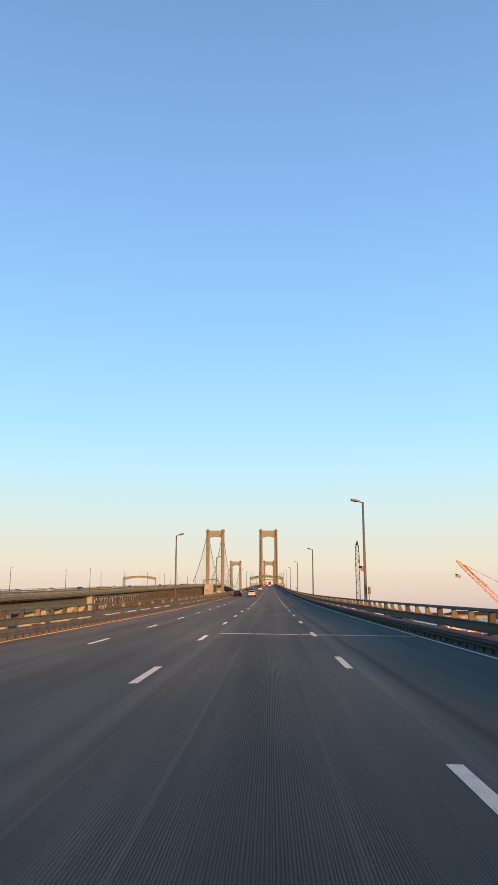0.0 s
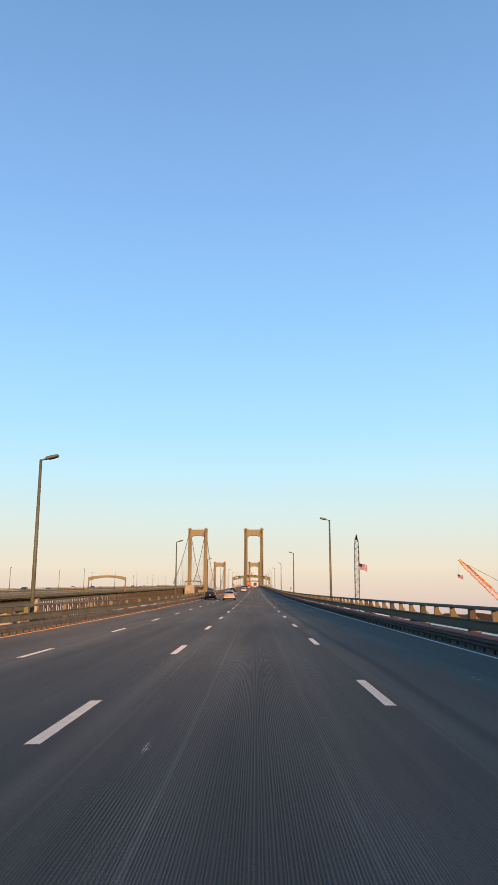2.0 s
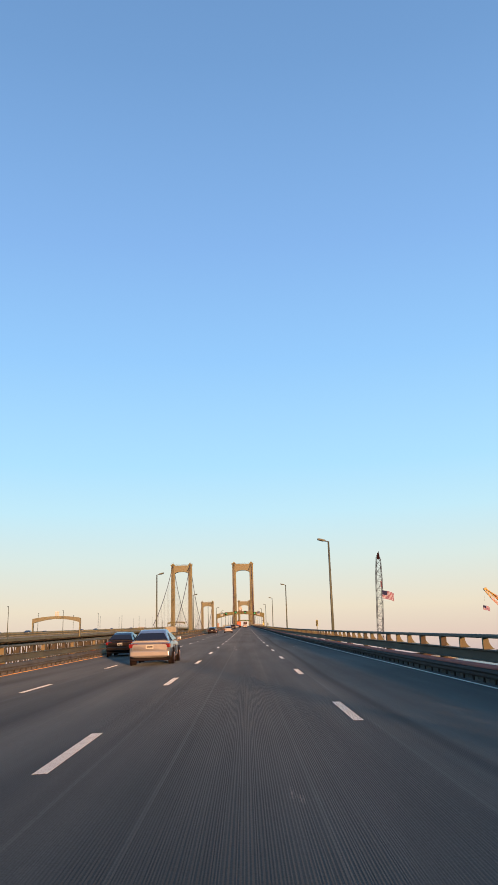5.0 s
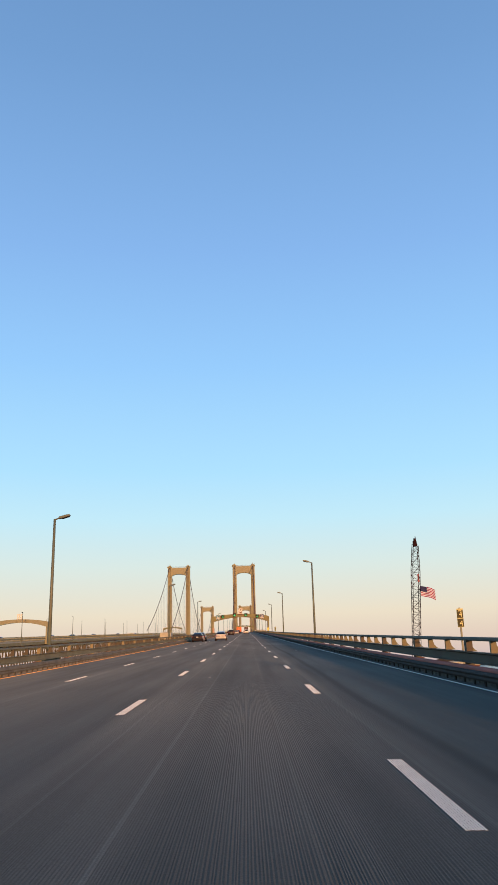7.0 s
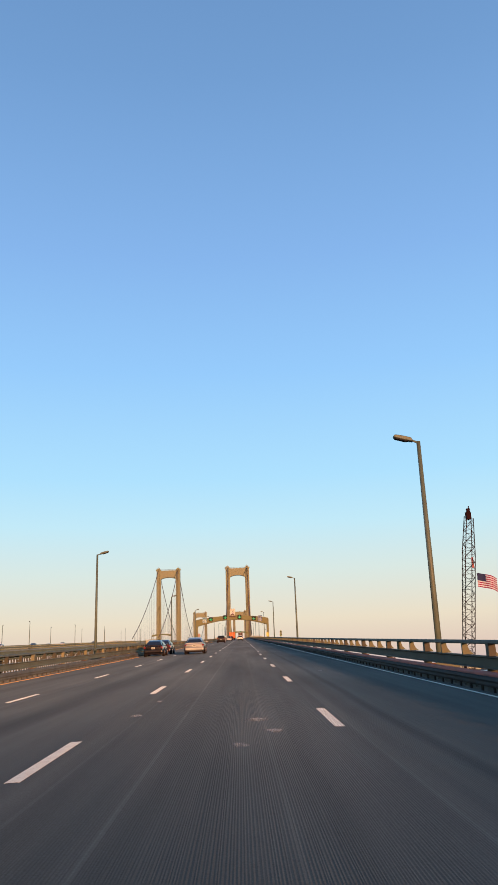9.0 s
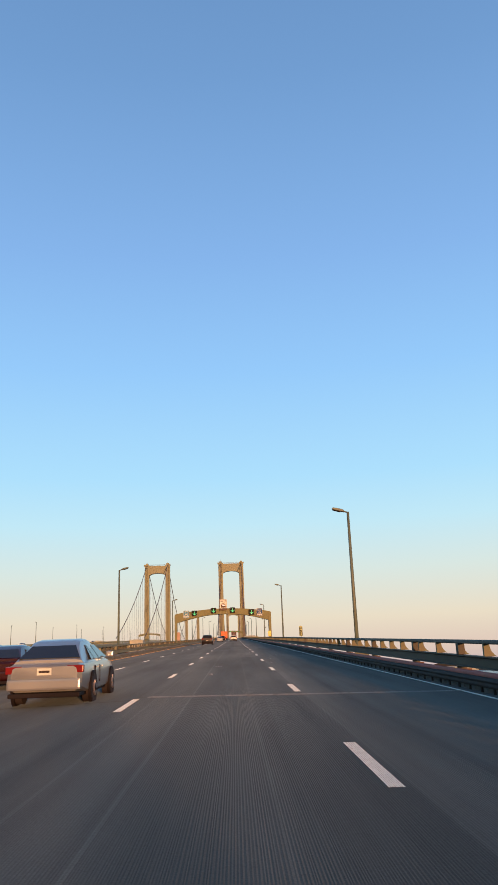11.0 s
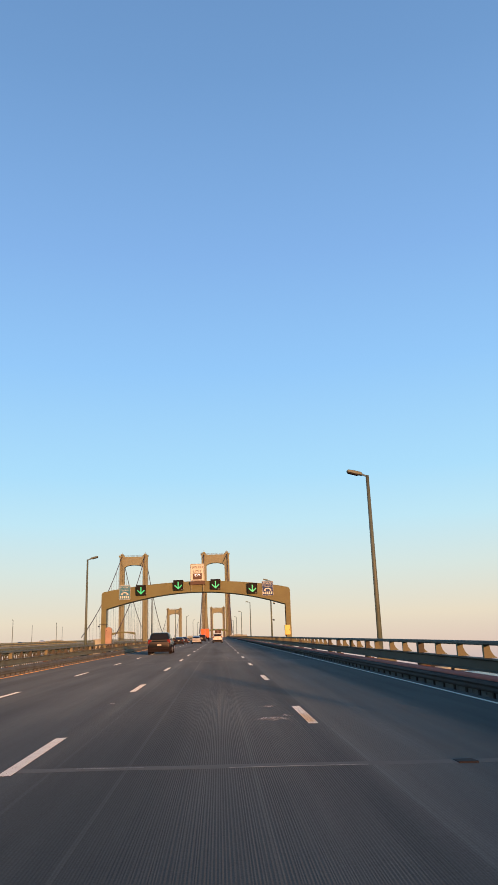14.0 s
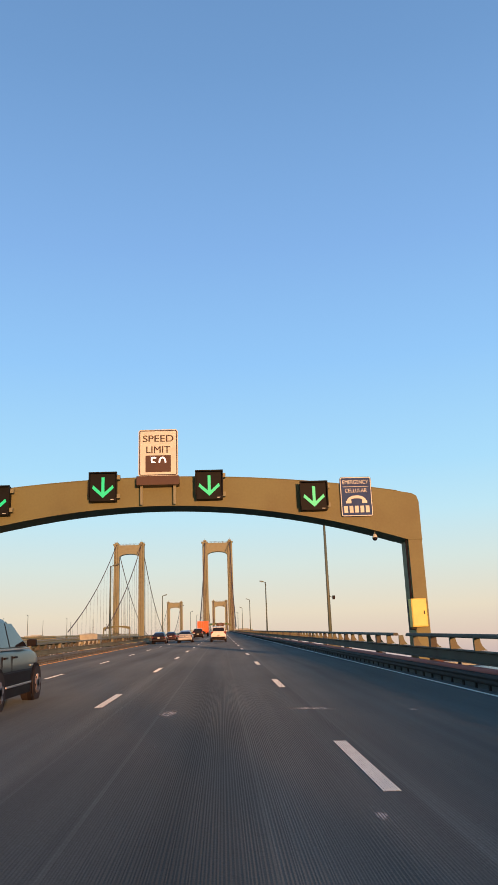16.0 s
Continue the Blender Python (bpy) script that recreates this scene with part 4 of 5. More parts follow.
def phone_sign(at, lit):
    root = empty("emergency_sign", at, ("slate blue" if lit else "teal") + " emergency sign with a white telephone handset", "road sign", "emergency signs on the gantry")
    w, h = 1.20, 1.52
    part("face", plate(w, h, 0.08, 0.05), SLATE if lit else SEA, root)
    part("border", ring_plate(w - 0.02, h - 0.02, 0.07, 0.03, -0.004), CREAM, root, "white border")
    lettering("EMERGENCY", 0.98, 0.15, (0, -0.008, 0.56), CREAM, root)
    part("rule", boxes((-0.5, 0.5, -0.01, 0, 0.375, 0.39)), CREAM, root)
    lettering("CELLULAR", 0.84, 0.15, (0, -0.008, 0.23), CREAM, root)
    arc = [(0.36 * math.cos(a), -0.16 + 0.20 * math.sin(a)) for a in [math.pi * k / 12 for k in range(13)]]
    arc += [(-0.40, -0.16), (-0.40, -0.26), (-0.20, -0.26), (-0.20, -0.14)] + [(0.22 * math.cos(a), -0.13 + 0.06 * math.sin(a)) for a in [math.pi - math.pi * k / 8 for k in range(9)]] + [(0.20, -0.26), (0.40, -0.26), (0.40, -0.16)]
    part("handset", extrude_outline(bmesh.new(), arc, lambda u, v, q: Vector((u, q - 0.01, v)), 0.009), CREAM, root, "white handset picture")
    for k in range(5):
        u = -0.42 + k * 0.205
        part("bar", boxes((u - 0.07, u + 0.07, -0.01, 0, -0.62, -0.36)), CREAM, root)
    return root


GY = 464.0
own_gantry = gantry(-2.14, GY)
for x in (-9.73, 9.40):
    part("conduit", tube(bmesh.new(), (x, 0.25, -0.6), (x, 0.25, 4.5), 0.045), RAIL, own_gantry)
g0 = grade(GY)
for x, z in ((-0.24, 6.60), (-4.20, 6.62), (3.68, 6.08), (-8.14, 6.20)):
    arrow_signal((x, GY - 0.34, g0 + z))
speed_sign((-2.16, GY - 0.16, g0 + 7.95))
phone_sign((5.32, GY - 0.10, g0 + 6.06), 1)
phone_sign((-9.88, GY - 0.10, g0 + 6.05), 0)
cab = empty("signal_cabinet", (7.24, GY - 0.45, g0 + 1.67), "bright yellow signal cabinet fixed to the gantry leg", "cabinet")
part("body", boxes((-0.28, 0.28, 0.0, 0.42, -0.5, 0.5), bevel=0.03), SIGNAL_YELLOW, cab)
part("door", boxes((-0.25, 0.25, -0.02, 0.0, -0.46, 0.46), bevel=0.008), SIGNAL_YELLOW, cab)
part("latch", boxes((0.15, 0.19, -0.04, -0.02, -0.06, 0.06)), DARK, cab)
side = empty("equipment_boxes", (7.10, GY - 0.1, g0 + 1.55), "grey equipment boxes stacked on the gantry leg", "equipment box")
part("upper_box", boxes((-0.12, 0.08, 0.0, 0.4, 0.15, 0.62), bevel=0.01), CURB, side)
part("lower_box", boxes((-0.10, 0.08, 0.0, 0.4, -0.45, 0.10), bevel=0.01), CURB, side)
part("conduit", tube(bmesh.new(), (0.03, 0.25, 0.6), (0.03, 0.25, 2.9), 0.04), DARK, side)
cctv = empty("dome_camera", (5.97, GY + 0.2, g0 + 4.50), "small dome camera hanging below the gantry beam", "camera")
part("stem", tube(bmesh.new(), (0, 0, 0.0), (0, 0, 0.5), 0.03), POLE, cctv)
bm = bmesh.new()
bmesh.ops.create_uvsphere(bm, u_segments=12, v_segments=8, radius=0.10)
part("dome", bm, LENS, cctv, smooth=True)
part("collar", tube(bmesh.new(), (0, 0, 0.02), (0, 0, 0.14), 0.105, 0.06, 12), CREAM, cctv)
PEACH = material("faded_peach_cabinet_paint", (0.42, 0.33, 0.25), 0.7, 0.0, 20, 1.2, 0.25, 0.1)
box_l = empty("utility_cabinet", (-11.44, GY - 0.45, grade(GY)), "tall faded peach utility cabinet beside the gantry leg", "cabinet")
bm = extrude_outline(bmesh.new(), [(-0.34, 0.70), (0.30, 0.62), (0.30, 2.36), (0.05, 2.52), (-0.34, 2.44)], lambda u, v, w: Vector((u, w, v)), 0.40)
part("body", bm, PEACH, box_l)
# thin sheet over the right side, that face's shade put into its colour
part("side_panel", boxes((0.304, 0.33, 0.03, 0.37, 0.68, 2.30), bevel=0.006), FIN, box_l, "side face in a darker, shaded tone")
part("stand", boxes((-0.24, 0.20, 0.06, 0.34, -0.9, 0.64)), RAIL, box_l)
part("latch", boxes((-0.26, -0.20, -0.02, 0.0, 2.14, 2.22)), DARK, box_l)
side_cam = empty("side_camera", (-12.46, GY - 0.4, grade(GY) + 2.62), "small dark camera on an arm beside the gantry leg", "camera")
part("arm", tube(bmesh.new(), (0.0, 0.0, 0.18), (0.9, 0.2, 0.18), 0.025), RAIL, side_cam)
part("drop", tube(bmesh.new(), (0.0, 0.0, 0.18), (0.0, 0.0, 0.0), 0.02), RAIL, side_cam)
bm = bmesh.new()
bmesh.ops.create_uvsphere(bm, u_segments=12, v_segments=8, radius=0.09)
part("dome", bm, LENS, side_cam, smooth=True)
sensor = empty("pole_sensor", (7.40, 485.9, grade(486.0) + 3.0), "small dark sensor box on a lamp post", "sensor")
part("body", boxes((-0.08, 0.08, -0.10, 0.10, 0.0, 0.24), bevel=0.02), DARK, sensor)
part("arm", tube(bmesh.new(), (-0.22, 0.1, 0.2), (0.0, 0.1, 0.1), 0.02), RAIL, sensor)

other = gantry(-2.14 + TWIN, GY, TAN)
for x in (-0.6, 0.0, 0.6):
    part("sign_back", boxes((x - 0.22, x + 0.22, 0.2, 0.3, 6.9, 8.9)), CREAM, other, "pale backs of signs")
gantry(-2.14, 1045.0)
gantry(-2.14 + TWIN, 1030.0)
for k, z in ((-4.2, 6.6), (-0.3, 6.6), (3.6, 6.2), (-8.1, 6.2)):
    arrow_signal((k, 1045 - 0.34, grade(1045) + z))

def distance_marker(x, y, upper, lower, low, k):
    """low: height of the plate's foot over the road; k: its size."""
    mark = empty("distance_marker", (x, y, grade(y) + 0.06), "small yellow distance marker with two dark panels", "marker sign", "distance markers")
    part("post", boxes((-0.03, 0.03, 0.0, 0.04, -0.3, low + k)), POLE, mark)
    if x > 7:
        part("bracket", boxes((KERB_R + 0.60 - x, 0.0, 0.005, 0.035, 0.86, 0.91)), POLE, mark)
    part("plate", boxes((-0.165 * k, 0.165 * k, -0.02, 0.0, low, low + 0.95 * k), bevel=0.006), MARKER, mark)
    for z, txt in ((low + 0.24 * k, lower), (low + 0.69 * k, upper)):
        part("panel", boxes((-0.155 * k, 0.155 * k, -0.026, -0.02, z - 0.215 * k, z + 0.20 * k)), PANEL, mark)
        lettering(txt, 0.17 * k, 0.26 * k, (0.02 * k, -0.032, z - 0.03 * k), MARKER, mark)
    part("panel_mark", boxes((-0.09 * k, 0.09 * k, -0.03, -0.026, low + 0.81 * k, low + 0.85 * k)), MARKER, mark)


for x, y, lower, low, k in ((7.3, 57.4, "3", 1.30, 0.62), (7.3, 219.8, "4", 1.22, 0.66), (6.72, 380.0, "5", 1.05, 1.0)):
    distance_marker(x, y, "4", lower, low, k)


# ---- cranes and flags on the river ----
BOOM = material("dark_crane_steel", (0.035, 0.026, 0.028), 0.7, 0.0, 10, 1.0, 0.3, 0.0, gloss=0.1)
STRAW = material("pale_yellow_crane_paint", (0.8, 0.661, 0.24), 0.5, 0.0, 10, 0.5, 0.2, 0.0)
ORANGE = material("orange_crane_paint", (0.8, 0.479, 0.349), 0.5, 0.0, 10, 0.5, 0.2, 0.0)
MAROON_STEEL = material("dark_red_steel", (0.018, 0.005, 0.009), 0.7, 0.0, 10, 1.0, 0.3, 0.0, gloss=0.1)
RED = material("red_paint", (0.20, 0.010, 0.055), 0.5, 0.0, 10, 1.0, 0.2, 0.0)
CLOTH_R = material("red_flag_cloth", (0.25, 0.02, 0.12), 0.8, 0.0, 30, 1.0, 0.15, 0.0)
CLOTH_W = material("white_flag_cloth", (0.55, 0.72, 0.9), 0.8, 0.0, 30, 1.0, 0.15, 0.0)
CLOTH_B = material("navy_flag_cloth", (0.015, 0.03, 0.12), 0.8, 0.0, 30, 1.0, 0.15, 0.0)
HULL = material("rusty_barge_hull", (0.22, 0.12, 0.08), 0.7, 0.1, 5, 0.3, 0.35, 0.2)


def lattice(bm, a, b, w0, w1, bays, r=0.09, up=(0, 1, 0)):
    """A square lattice boom from a to b."""
    a, b = Vector(a), Vector(b)
    axis = (b - a).normalized()
    u = axis.cross(Vector(up)).normalized()
    v = axis.cross(u).normalized()

    def corner(k, i):
        t = k / bays
        w = (w0 + (w1 - w0) * t) / 2
        return a + (b - a) * t + u * w * (1 if i in (0, 3) else -1) + v * w * (1 if i in (0, 1) else -1)
    for i in range(4):
        tube(bm, corner(0, i), corner(bays, i), r, n=5, cap=False)
        for k in range(bays):
            j = (i + 1) % 4
            tube(bm, corner(k, i), corner(k, j), r * 0.5, n=4, cap=False)
            tube(bm, *((corner(k, i), corner(k + 1, j)) if k % 2 == 0 else (corner(k, j), corner(k + 1, i))), r * 0.5, n=4, cap=False)
    return bm


def flag(at, w, h):
    root = empty("flag", at, "striped red and white flag with a dark canton", "flag", "flags on the cranes")

    def cloth(u0, u1, v0, v1, lift, n=10):
        bm = bmesh.new()
        rows = []
        for k in range(n + 1):
            u = u0 + (u1 - u0) * k / n
            y = 0.10 * w * math.sin(u * 7.5) * (0.3 + u)
            sag = -0.42 * h * u * (0.5 + 0.5 * u)
            rows.append([bm.verts.new((u * w, y + lift, v * h + sag)) for v in (v0, v1)])
        for a, b in zip(rows, rows[1:]):
            bm.faces.new((a[0], b[0], b[1], a[1]))
        return bm
    for k in range(13):
        part("stripe", cloth(0, 1, -(k + 1) / 13, -k / 13, 0.0), CLOTH_R if k % 2 == 0 else CLOTH_W, root)
    part("canton", cloth(0, 0.42, -7 / 13, 0, -0.02, 5), CLOTH_B, root, "dark blue canton")
    return root


def barge(at, lx, ly):
    root = empty("work_barge", at, "flat rusty work barge moored on the river", "barge", "work barges")
    part("hull", boxes((-lx / 2, lx / 2, -ly / 2, ly / 2, -1.0, 1.6), bevel=0.3), HULL, root)
    part("deckhouse", boxes((-lx / 2 + 2, -lx / 2 + 7, -ly / 2 + 2, -ly / 2 + 8, 1.6, 4.6), bevel=0.1), CREAM, root, "pale deckhouse")
    return root


def pontoon(at, lx, ly, k):
    """A low pontoon with a pale deck, some planks and a container on it."""
    root = empty("pontoon", at, "low pale pontoon with stacked material moored on the river", "pontoon", "pontoons on the river")
    part("hull", boxes((-lx / 2, lx / 2, -ly / 2, ly / 2, -1.0, 1.2), bevel=0.2), HULL, root, "rusty hull")
    part("deck_plate", boxes((-lx / 2 + 0.4, lx / 2 - 0.4, -ly / 2 + 0.4, ly / 2 - 0.4, 1.2, 1.5)), CREAM, root, "pale deck")
    part("container", boxes((-3, 3, ly / 4 - 2, ly / 4 + 2, 1.5, 4.0), bevel=0.08), (ORANGE, STRAW, CREAM)[k % 3], root)
    part("plank_stack", boxes((-lx / 3, lx / 3, -ly / 3 - 3, -ly / 3 + 3, 1.5, 2.4), bevel=0.05), STRAW, root, "stacked pale planks")
    return root


barge((48, 414, WATER_Z + 1), 24, 44)
barge((206, 640, WATER_Z + 1), 60, 34)
for k, y in enumerate((770, 842, 905, 985, 1068, 1140, 1215, 1300)):
    pontoon((192 + 6 * (k % 3), y, WATER_Z + 1), 14 + 3 * (k % 2), 40 + 9 * (k % 3), k)


def tall_crane():
    root = empty("lattice_crane", (44.5, 396.0, WATER_Z + 2.6), "dark lattice boom crane standing on a barge", "crane", "river cranes")
    part("cab", boxes((0.7, 5.1, 25.3, 32.3, 1.2, 4.6), bevel=0.2), RED, root, "red crane cab")
    for s in (-1, 1):
        part("track", boxes((s * 2.2 + 2.3, s * 2.2 + 3.5, 23.3, 31.5, 0.0, 1.3), bevel=0.3), BOOM, root)
    bm = lattice(bmesh.new(), (2.9, 26.4, 2.0), (-0.01, -0.83, 44.0), 1.9, 1.9, 30, 0.085)
    lattice(bm, (-0.01, -0.83, 44.0), (-0.44, -4.86, 50.2), 1.9, 1.3, 5, 0.085)
    part("boom", bm, BOOM, root)
    part("boom_tip", boxes((-0.95, -0.05, -5.3, -4.3, 49.8, 51.2), (-0.75, -0.1, -5.1, -4.5, 51.2, 51.9), (-0.35, -0.15, -4.9, -4.7, 51.9, 52.4), bevel=0.1), MAROON_STEEL, root, "dark red boom head")
    part("signal_board", boxes((0.55, 0.95, -0.2, 0.0, 41.2, 43.2)), RED, root, "small red board")


tall_crane()
flag((44.9, 393.0, 25.5), 3.8, 2.6)


def leaning_crane():
    root = empty("boom_crane", (207.0, 632.0, WATER_Z + 2.6), "orange boom crane leaning over the river", "crane", "river cranes")
    tip = Vector((150.6 - 207.0, -6.0, 42.8 - WATER_Z - 2.6))
    bm = lattice(bmesh.new(), (0, 0, 2.5), tip * 0.92 + Vector((0, 0, 0.3)), 3.6, 2.8, 18, 0.22)
    part("boom", bm, ORANGE, root)
    bm = lattice(bmesh.new(), tip * 0.92 + Vector((0, 0, 0.3)), tuple(tip), 2.6, 1.2, 4, 0.2)
    tube(bm, (tip.x - 0.6, tip.y, tip.z - 0.3), (tip.x + 1.0, tip.y, tip.z + 0.8), 1.0, 0.6)
    part("boom_tip", bm, STRAW, root, "yellow boom tip")
    part("jib", lattice(bmesh.new(), tip * 0.60 + Vector((0, 0, 3.2)), tip * 0.93 + Vector((0, 0, 1.6)), 1.6, 0.8, 10, 0.16), STRAW, root, "yellow jib folded on the boom")
    part("cab", boxes((-3, 5, -3, 4, 1.0, 6.0), bevel=0.3), ORANGE, root)
    part("mast", tube(bmesh.new(), (4, 0, 5), (9, 0, 24), 0.5, 0.3), ORANGE, root)
    bm = tube(bmesh.new(), (9, 0, 24), tuple(tip), 0.10, n=4)
    tube(bm, (9, 1, 24), (tip.x, tip.y + 1, tip.z), 0.10, n=4)
    part("stay", bm, CONC, root)


leaning_crane()
flag((148.0, 625.0, 33.0), 4.2, 2.7)
part("flag_line", tube(bmesh.new(), (0, 0, -2.7), (2.4, 0, 9.2), 0.03, n=4), CABLE, bpy.data.objects["flag.001"])


def shed(at, long, high):
    """A low pale waterfront shed on the far bank."""
    root = empty("waterfront_shed", at, "long pale waterfront shed on the far river bank", "shed", "sheds on the far bank")
    root.rotation_euler = (0, 0, radians(-14))
    part("wall", boxes((-long / 2, long / 2, -9, 9, 0, high)), CONC, root)
    bm = extrude_outline(bmesh.new(), [(-10, high), (10, high), (0, high + 4)], lambda u, v, w: Vector((w - long / 2, u, v)), long)
    part("roof", bm, CONC, root)


for bearing, far, long, high in ((10.8, 2900, 42, 11), (11.5, 3000, 30, 9), (14.0, 2850, 60, 10), (15.0, 2900, 52, 12), (16.2, 2950, 46, 9), (18.5, 3000, 60, 10), (21.0, 2900, 36, 12)):
    a = radians(bearing)
    shed((far * math.sin(a), 250 + far * math.cos(a), WATER_Z + 0.6), long, high)
bank = bmesh.new()
rows = []
for k in range(60):
    a = radians(9.5 + k * 0.45)
    wide = 26 + 60 * min(1, k / 12)
    rows.append([bank.verts.new(((2960 + d) * math.sin(a), 250 + (2960 + d) * math.cos(a), WATER_Z + z)) for d, z in ((-90, -1), (-80, 1.0), (30, 1.4), (40, 14 + 16 * min(1, k / 12) + 6 * noise.noise((k * 0.4, 1, 2))), (40 + wide, -1))])
for a, b in zip(rows, rows[1:]):
    for i in range(4):
        bank.faces.new((a[i], a[i + 1], b[i + 1], b[i]))
tagged(finish("ground", bank, SHORE), "low dark wooded spit across the river", "river bank", kind="structure")


# ---- vehicles ----
def paint(name, color, rough=0.3, metal=0.0):
    m = material(name, color, rough, metal, 60, 1.5, 0.08, 0.0)
    m.node_tree.nodes["Principled BSDF"].inputs["Coat Weight"].default_value = 0.5
    return m


GLASS = material("dark_car_glass", (0.02, 0.025, 0.03), 0.08, 0.0, 5, 1.0, 0.1, 0.0)
TYRE = material("tyre_rubber", (0.025, 0.025, 0.026), 0.85, 0.0, 40, 2.0, 0.2, 0.1)
RIM = material("alloy_rim", (0.5, 0.5, 0.52), 0.3, 0.8, 20, 2.0, 0.1, 0.0)
TAIL = material("red_tail_lamp", (0.20, 0.010, 0.012), 0.2, 0.0, 20, 2.0, 0.1, 0.0)
TRIM = material("black_plastic_trim", (0.016, 0.016, 0.018), 0.7, 0.0, 40, 2.0, 0.2, 0.1, gloss=0.15)
SILVER = paint("silver_car_paint", (0.33, 0.41, 0.436), 0.32, 0.5)
PEARL = paint("white_car_paint", (0.8, 0.889, 0.807), 0.3)
INK = paint("black_car_paint", (0.008, 0.009, 0.012), 0.22)
MAROON = paint("dark_red_car_paint", (0.035, 0.010, 0.012), 0.25)
TEAL = paint("dark_grey_green_car_paint", (0.010, 0.018, 0.020), 0.34, 0.0)
TEAL.node_tree.nodes["Principled BSDF"].inputs["Coat Weight"].default_value = 0.2
FREIGHT = material("orange_container_paint", (0.80, 0.16, 0.03), 0.5, 0.0, 20, 0.7, 0.15, 0.1)


def loft(bm, stations, ring):
    """Joins rings of points, one for each station, and closes both ends."""
    rows = [[bm.verts.new(p) for p in ring(*st)] for st in stations]
    n = len(rows[0])
    for a, b in zip(rows, rows[1:]):
        for k in range(n):
            bm.faces.new((a[k], a[(k + 1) % n], b[(k + 1) % n], b[k]))
    bm.faces.new(rows[0][::-1])
    bm.faces.new(rows[-1])
    bmesh.ops.recalc_face_normals(bm, faces=bm.faces)
    return bm


def body_ring(y, w, lo, hi, tuck=0.10):
    half = [(w * 0.80, lo), (w * 0.97, lo + 0.10), (w, lo + (hi - lo) * 0.45), (w * 0.985, hi - 0.14), (w * 0.95, hi - 0.04), (w * 0.86, hi)]
    return [Vector((x, y, z)) for x, z in half] + [Vector((-x, y, z)) for x, z in reversed(half)]


def vehicle(name, label, category, coat, suv, at, turn=0.0, clad=False):
    """A car that drives along +y; at is the middle of its rear axle on the road."""
    root = empty(name, at, label, category, "traffic")
    root.rotation_euler = (math.atan(0.041), 0, radians(turn))
    if suv:
        st = [(-0.98, 0.80, 0.50, 1.02), (-0.90, 0.88, 0.36, 1.10), (-0.5, 0.92, 0.26, 1.14), (0.6, 0.93, 0.24, 1.13), (2.0, 0.93, 0.24, 1.12), (2.55, 0.92, 0.26, 1.10), (2.95, 0.90, 0.28, 1.03), (3.22, 0.84, 0.32, 0.92), (3.34, 0.70, 0.42, 0.78)]
        cabin, roof_z, belt, roof_w = [-0.86, -0.50, 1.10, 2.42], 1.74, 1.09, 0.66
        wheel_r, base = 0.36, 2.70
    else:
        st = [(-1.08, 0.74, 0.46, 0.86), (-1.0, 0.84, 0.32, 0.92), (-0.5, 0.89, 0.22, 0.95), (0.5, 0.90, 0.20, 0.95), (1.9, 0.91, 0.20, 0.95), (2.5, 0.90, 0.22, 0.93), (3.2, 0.87, 0.24, 0.84), (3.55, 0.80, 0.28, 0.74), (3.70, 0.64, 0.38, 0.62)]
        cabin, roof_z, belt, roof_w = [-0.66, 0.10, 1.32, 2.30], 1.43, 0.92, 0.55
        wheel_r, base = 0.325, 2.70
    body = part("body", loft(bmesh.new(), st, body_ring), coat, root)
    body.modifiers.new("round", "BEVEL").width = 0.035
    body.modifiers["round"].segments = 3
    body.modifiers["round"].harden_normals = True
    body.data.polygons.foreach_set("use_smooth", [True] * len(body.data.polygons))
    a, b, c, d = cabin
    out = 0.032 if clad else 0.004
    wb = 0.86
    # cabin shell: rings from rear to front, roof and pillars in one skin
    def cabin_ring(y, w, z0, z1, wt):
        half = [(w, z0), (w * 0.985, z0 + 0.06), (wt + 0.05, z1 - 0.10), (wt, z1 - 0.03), (wt * 0.8, z1)]
        return [Vector((x, y, z)) for x, z in half] + [Vector((-x, y, z)) for x, z in reversed(half)]
    low = belt - 0.06
    shell = loft(bmesh.new(), [(a - 0.02, wb - 0.04, low, low + 0.14, wb - 0.10), (a + (b - a) * 0.55, wb - 0.01, low, belt + (roof_z - belt) * 0.62, roof_w + 0.06), (b, wb, low, roof_z - 0.02, roof_w), ((b + c) / 2, wb + 0.01, low, roof_z + 0.03, roof_w + 0.03), (c, wb, low, roof_z - 0.02, roof_w), (c + (d - c) * 0.5, wb - 0.01, low, belt + (roof_z - belt) * 0.56, roof_w + 0.08), (d + 0.05, wb - 0.04, low, low + 0.12, wb - 0.10)], cabin_ring)
    shell = part("cabin_shell", shell, coat, root, smooth=True)
    shell.modifiers.new("round", "BEVEL").width = 0.03
    shell.modifiers["round"].segments = 3
    shell.modifiers["round"].harden_normals = True
    if clad:
        band_of = [(y, w + 0.012, 0.22, 0.70) for y, w, lo, hi in st[1:-1]]
        part("lower_cladding", loft(bmesh.new(), band_of, lambda y, w, lo, hi: [Vector((k * w, y, z)) for k, z in ((1, lo), (1.0, hi - 0.03), (0.985, hi), (-0.985, hi), (-1.0, hi - 0.03), (-1, lo))]), TRIM, root, "black plastic lower cladding")
        for k in (-1, 1):
            part("side_strip", boxes((*sorted((k * 0.93, k * 0.955)), 0.45, 2.25, 0.40, 0.44), bevel=0.008), RIM, root, "grey side strip")
            part("window_trim", boxes((*sorted((k * 0.875, k * 0.90)), -0.30, 2.30, belt + 0.005, belt + 0.04), bevel=0.006), RIM, root, "chrome window trim")
            part("name_badge", boxes((*sorted((k * 0.90, k * 0.936)), 2.22, 2.44, 0.745, 0.775)), CREAM, root, "small pale badge")
